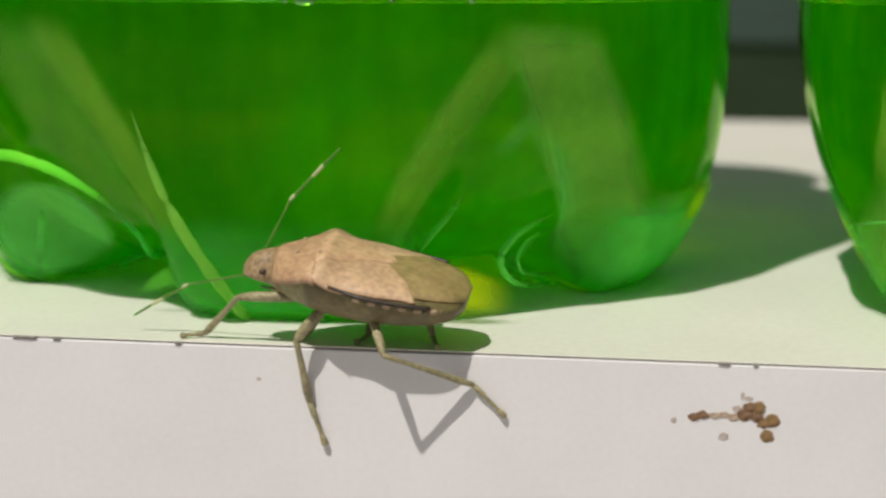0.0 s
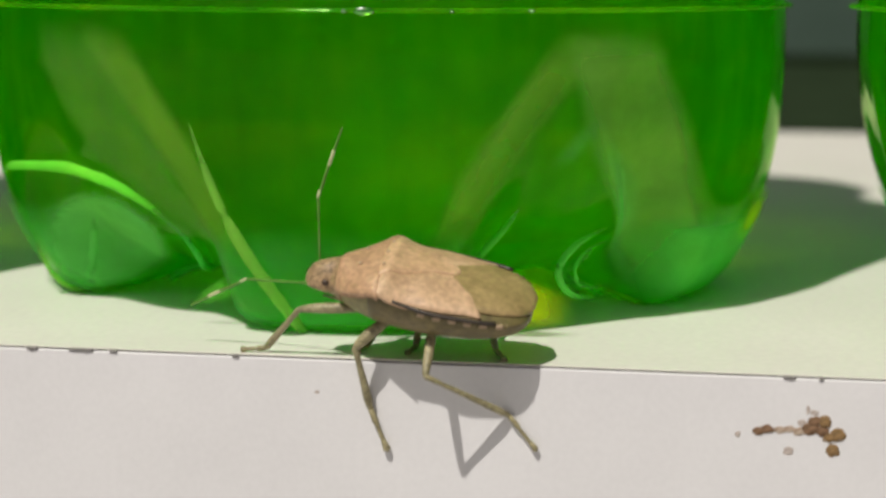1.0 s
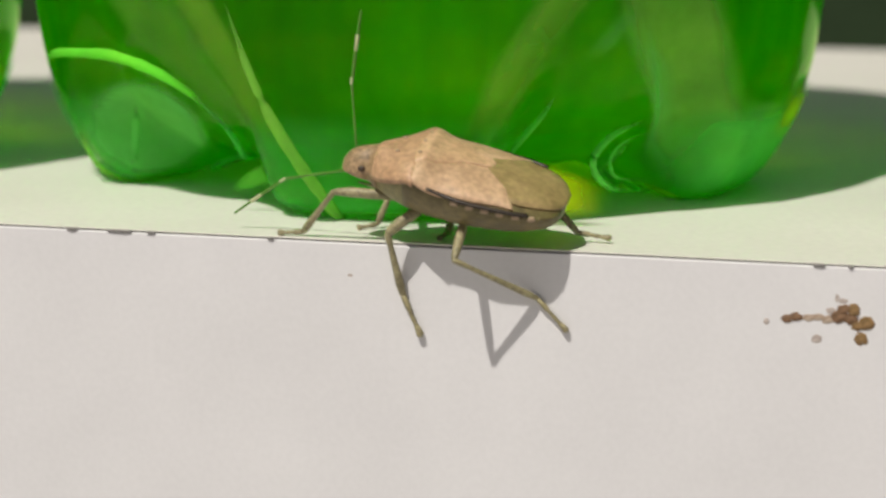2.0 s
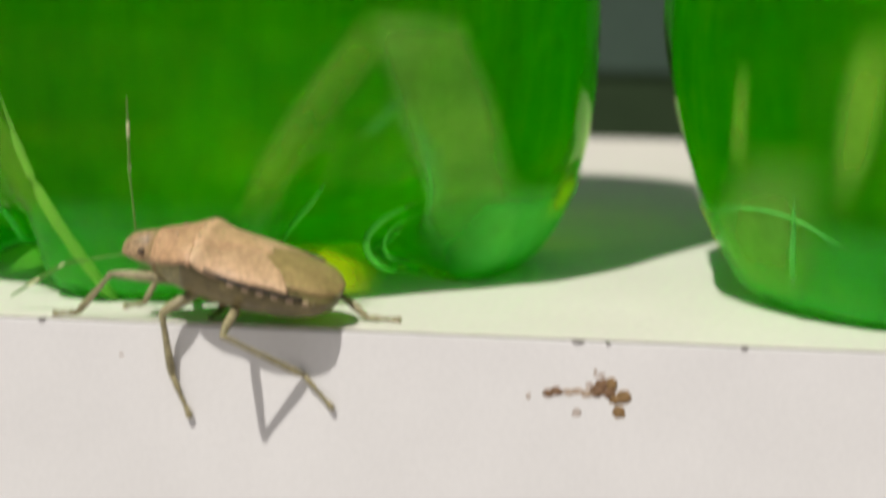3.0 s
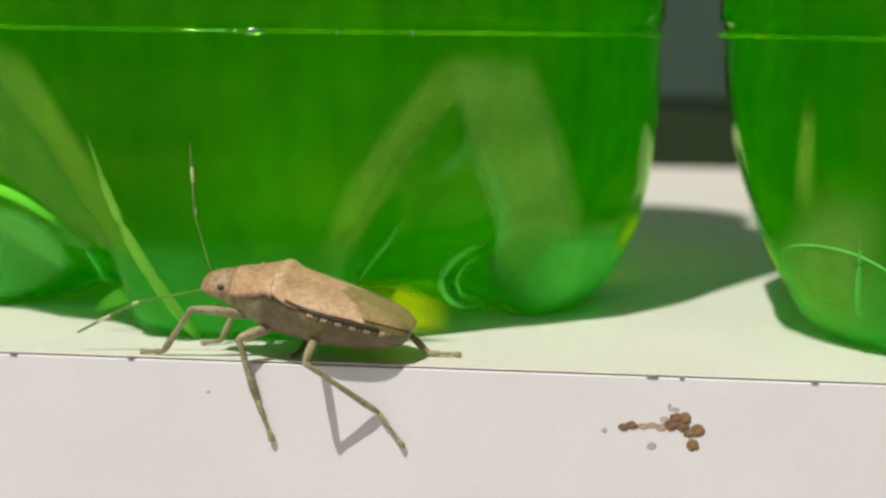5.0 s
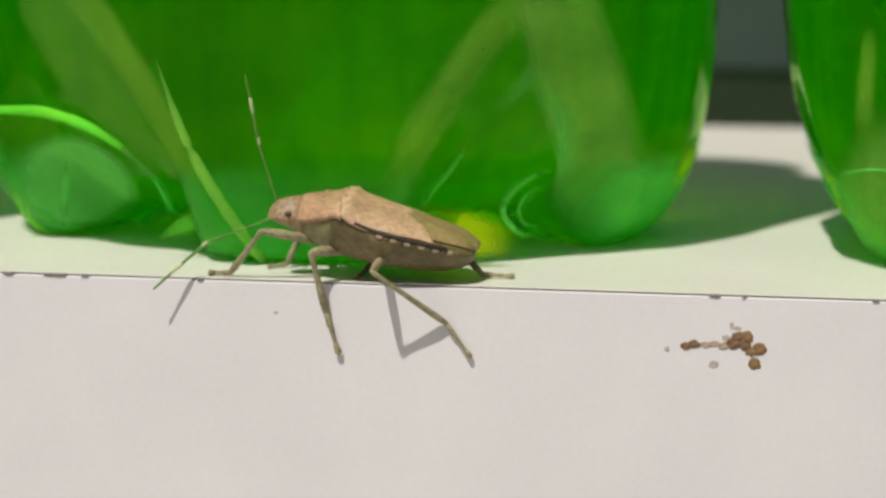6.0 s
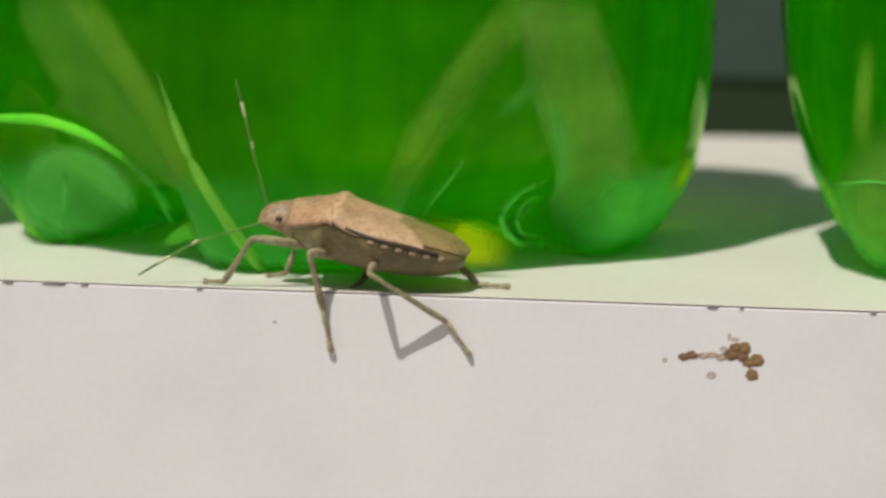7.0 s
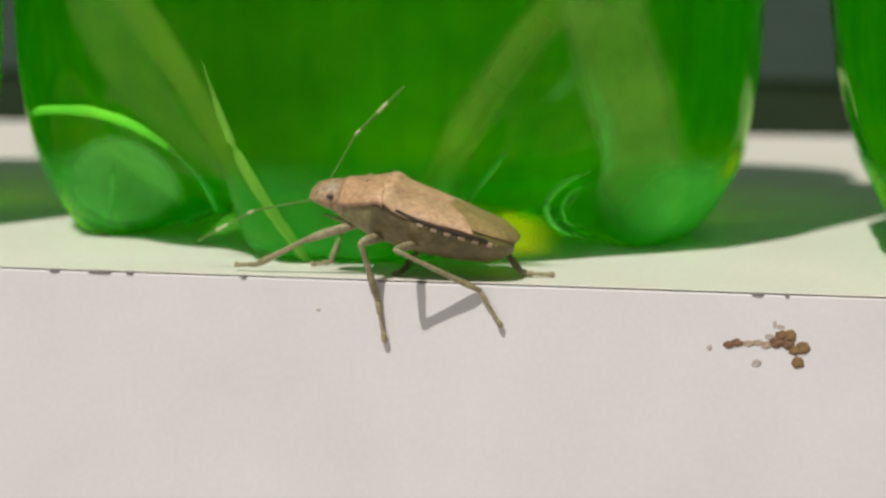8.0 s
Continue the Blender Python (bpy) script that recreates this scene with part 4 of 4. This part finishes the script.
FEET = {
    "near_mid": [(0, (-11.84, -0.25, -3.79), (-10.69, -0.25, -6.88)), (0.5, (-11.82, -0.25, -3.96), (-10.85, -0.25, -6.85)), (1, (-11.72, -0.25, -3.26), (-10.27, -0.25, -6.80)), (2.5, (-11.71, -0.25, -3.52), (-10.16, -0.25, -6.78)), (3.5, (-11.89, -0.25, -3.66), (-10.62, -0.25, -6.78)), (4, (-11.93, -0.25, -3.30), (-10.86, -0.25, -6.73)), (5.5, (-11.84, -0.25, -2.52), (-10.81, -0.25, -4.95)), (6.5, (-11.58, -0.25, -1.87), (-10.83, -0.25, -5.04)), (7, (-11.82, -0.25, -1.32), (-11.22, -0.25, -4.41)), (7.5, (-11.55, -0.25, -1.68), (-10.79, -0.25, -3.88)), (8, (-11.03, -0.25, -1.42), (-10.57, -0.25, -3.85))],
    "near_hind": [(0, (-0.74, -0.25, -2.16), (1.35, -0.25, -4.19)), (0.5, (-2.89, -0.25, -3.37), (-0.89, -0.25, -5.29)), (1, (-2.44, -0.25, -3.35), (-0.85, -0.25, -5.31)), (2.5, (-2.62, -0.25, -3.21), (-0.62, -0.25, -5.17)), (3.5, (-2.77, -0.25, -3.27), (-1.00, -0.25, -5.44)), (4, (-2.81, -0.25, -3.38), (-1.18, -0.25, -5.77)), (5.5, (-3.38, -0.25, -3.34), (-1.62, -0.25, -5.59)), (6.5, (-2.70, -0.25, -2.08), (-0.86, -0.25, -4.73)), (7, (-2.94, -0.25, -1.88), (-1.09, -0.25, -4.40)), (7.5, (-4.18, -0.25, -0.21), (-2.43, -0.25, -3.20)), (8, (-3.63, -0.25, -0.55), (-2.03, -0.25, -3.20))],
    "near_front": [(0, (-19.5, 1.5, 0.3), (-21.3, 0.6, 0.2)), (1, (-19.1, 0.9, 0.3), (-21.0, 0.4, 0.2)), (3.5, (-18.6, 0.6, 0.3), (-20.4, 0.4, 0.2)), (6, (-18.9, 0.6, 0.3), (-21.0, 1.0, 0.2)), (7, (-19.3, 0.6, 0.3), (-21.4, 1.2, 0.2)), (8, (-20.9, 1.6, 0.3), (-22.7, 1.8, 0.2))],
    "far_hind": [(0, (-3.9, 2.6, 0.3), (-3.5, 1.2, 0.2)), (1.2, (-3.7, 2.8, 0.3), (-3.2, 1.6, 0.2)), (1.75, (-1.5, 3.4, 0.9), (0.2, 3.2, 0.6)), (2.3, (1.0, 3.3, 0.3), (3.1, 3.3, 0.2)), (3.5, (1.1, 3.0, 0.3), (3.5, 3.3, 0.2)), (4.2, (0.9, 3.4, 0.3), (3.2, 3.6, 0.2)),
                 (5.5, (-0.8, 3.6, 0.3), (1.4, 3.8, 0.2)), (6.5, (-1.2, 3.7, 0.3), (0.9, 3.7, 0.2)), (8, (-1.1, 3.2, 0.3), (1.1, 3.7, 0.2))],
    "far_front": [(0, (-12.6, 2.4, 0.3), (-12.9, 1.2, 0.2)), (0.3, (-12.6, 2.8, 0.3), (-12.9, 1.8, 0.2)), (0.4, (-14.6, 2.6, 3.6), (-15.6, 2.4, 2.4)), (0.5, (-14.25, 1.50, 8.16), (-16.41, 1.20, 7.40)), (0.6, (-13.81, 1.50, 8.23), (-15.92, 1.20, 8.09)), (0.7, (-13.13, 1.50, 8.66), (-14.97, 1.20, 8.26)), (0.8, (-12.97, 1.50, 8.97), (-15.53, 1.20, 8.74)), (0.9, (-14.4, 2.6, 3.6), (-15.4, 2.4, 2.4)), (1.0, (-12.5, 2.8, 0.3), (-12.8, 1.6, 0.2)), (1.2, (-12.4, 2.8, 0.3), (-12.7, 1.6, 0.2)), (2.3, (-15.2, 5.2, 0.3), (-16.2, 4.6, 0.2)), (5.5, (-15.9, 5.6, 0.3), (-16.8, 5.0, 0.2)), (8, (-15.9, 5.8, 0.3), (-16.9, 5.4, 0.2))],
    "far_mid": [(0, (-8.4, 2.6, 0.3), (-8.7, 1.5, 0.2)), (1.2, (-9.3, 3.2, 0.3), (-9.5, 2.0, 0.2)), (4.2, (-9.3, 3.0, 0.3), (-9.5, 1.9, 0.2)), (8, (-9.8, 3.2, 0.3), (-10.0, 2.0, 0.2))]}
KNEE = {"near_front": (0.2, -0.5, 1.0), "near_mid": ((0, (-0.85, -0.5, 0.1)), (4.2, (-0.85, -0.5, 0.1)), (5.5, (-0.85, -0.5, 0.2)), (6.5, (-0.5, -0.85, 0.22)), (8, (-0.4, -0.9, 0.2))),
        "near_hind": ((0, (-0.15, -0.96, -0.24)), (0.5, (-0.33, -0.90, -0.28)), (1, (-0.37, -0.87, -0.33)), (2.5, (-0.31, -0.90, -0.30)), (3.5, (-0.28, -0.93, -0.22)), (4, (-0.30, -0.93, -0.21)), (5.5, (-0.25, -0.97, -0.06)), (6.5, (-0.16, -0.99, 0.04)), (7, (-0.15, -0.99, 0.07)), (7.5, (-0.32, -0.95, -0.04)), (8, (-0.42, -0.90, 0.05))),
        "far_front": ((0, (0.2, 0.6, 1.0)), (0.3, (0.3, 0.7, 1.0)), (0.4, (0.9, 0.5, 0.6)), (0.9, (0.9, 0.5, 0.6)), (1.0, (0.3, 0.7, 1.0)), (8, (0.2, 0.6, 1.0))), "far_mid": (0.0, 0.8, 0.8), "far_hind": (0.4, 0.8, 0.7)}
FEELERS = {
    "near": [(0, (-4.1, -1.0), (-4.4, -2.6)), (1, (-4.1, -0.1), (-3.8, -1.9)), (2.5, (-4.0, -1.1), (-3.6, -2.7)), (3.5, (-4.5, -0.8), (-4.6, -2.3)), (5.5, (-4.2, -0.9), (-4.6, -2.4)), (6, (-4.3, -1.6), (-3.5, -3.2)), (6.5, (-4.3, -1.4), (-4.3, -2.7)), (7, (-4.3, -1.3), (-4.4, -2.6)), (8, (-4.0, -0.9), (-4.5, -2.4))],
    "far": [(0, (2.2, 4.0), (3.6, 3.7)), (1, (0.1, 4.5), (1.8, 4.8)), (1.2, (0.5, 4.5), (1.9, 4.7)), (1.75, (0.0, 4.5), (1.0, 5.0)), (2.5, (-0.5, 4.5), (0.1, 5.1)), (3.5, (0.0, 4.5), (-0.1, 5.1)), (5.5, (-1.2, 4.3), (-0.2, 5.1)), (6.5, (-1.2, 4.4), (-1.5, 4.9)), (7, (-1.0, 4.4), (-1.1, 5.0)), (7.5, (0.7, 4.5), (0.9, 5.0)), (8, (2.4, 3.9), (3.7, 3.6))]}
REACH = [(0, 0.9), (4.5, 0.7), (5.5, -0.6), (6.2, -0.9), (7, -0.2), (8, 0.5)]
TIMES = [0, 0.2, 0.3, 0.35, 0.4, 0.45, 0.5, 0.6, 0.7, 0.8, 0.85, 0.9, 0.95, 1.0, 1.2, 1.5, 1.75, 2.0, 2.3, 2.5, 2.75, 3.0, 3.25, 3.5, 3.75, 4.0, 4.2, 4.5, 4.75, 5.0, 5.3, 5.5, 5.75, 6.0, 6.25, 6.5, 6.75, 7.0, 7.25, 7.5, 7.75, 8.0]


def at_time(rows, t):
    """The row's values at a time, straight between the rows; each value a number or a vector."""
    for r0, r1 in zip(rows, rows[1:]):
        if t <= r1[0]:
            k = (t - r0[0]) / (r1[0] - r0[0])
            k = k * k * (3 - 2 * k)
            return [Vector(a).lerp(Vector(b), k) if isinstance(a, tuple) else a + (b - a) * k for a, b in zip(r0[1:], r1[1:])]
    return [Vector(a) if isinstance(a, tuple) else a for a in rows[-1][1:]]


def along(p, q, up=(0, 0, 1)):
    """The pose of a limb that runs along its x from p to q."""
    return Matrix.Translation(p) @ (Vector(q) - Vector(p)).to_track_quat("X", "Z").to_matrix().to_4x4()


def bug_pose(t):
    ex, ez, y, pitch, roll, yaw = at_time(BUG, t)
    turn = pose(0, 0, 0, roll, -pitch, 180 - yaw)
    eye = turn @ (Vector((5.75, 1.22, 2.62)) * S)
    return Matrix.Translation(Vector((ex - eye.x, y, ez - eye.z)) * MM) @ turn


def joint(hip, ankle, lf, lt, hint):
    d = ankle - hip
    n = min(d.length, (lf + lt) * 0.995)
    u = d.normalized()
    a = (lf * lf - lt * lt + n * n) / (2 * n)
    h = math.sqrt(max(0.0, lf * lf - a * a))
    side = (Vector(hint) - u * Vector(hint).dot(u)).normalized()
    return hip + u * a + side * h


def motions():
    walk(insect, [(t, bug_pose(t)) for t in TIMES])
    for name, (thigh, shin, foot) in legs.items():
        hip, lf, lt, ls, g = LEGS[name]
        rows = ([], [], [])
        for t in TIMES:
            inv = bug_pose(t).inverted()
            ankle, toe = at_time(FEET[name], t)
            h = bug_pose(t) @ (Vector(hip) * S * MM) / MM
            knee = joint(h, ankle, lf, lt, at_time(KNEE[name], t)[0] if isinstance(KNEE[name][0], tuple) else KNEE[name])
            end = knee + (ankle - knee).normalized() * lt
            a = along(h * MM, knee * MM)
            rows[0].append((t, inv @ a))
            rows[1].append((t, a.inverted() @ along(knee * MM, end * MM)))
            rows[2].append((t, a.inverted() @ along(end * MM, (end + toe - ankle) * MM)))
        for ob, r in zip((thigh, shin, foot), rows):
            walk(ob, r)
    for name, (stem, *lashes) in feelers.items():
        stem_rows, lash_rows = [], []
        side = 0.75 if name == "near" else -0.75
        for t in TIMES:
            m = bug_pose(t)
            e, q = at_time(FEELERS[name], t)
            base = m @ (Vector((6.55, side, 2.25)) * S * MM) / MM
            out = at_time(REACH, t)[0]
            reach = (out * 1.4, out * 1.4) if name == "near" else (-0.8, -0.6)
            d1 = Vector((e[0], reach[0], e[1])).normalized() * 5.2
            d2 = Vector((q[0], reach[1], q[1])).normalized() * 5.2
            a = along(base * MM, (base + d1) * MM)
            stem_rows.append((t, m.inverted() @ a))
            lash_rows.append((t, a.inverted() @ along((base + d1) * MM, (base + d1 + d2) * MM)))
        walk(stem, stem_rows)
        for ob in lashes:
            walk(ob, lash_rows)


motions()
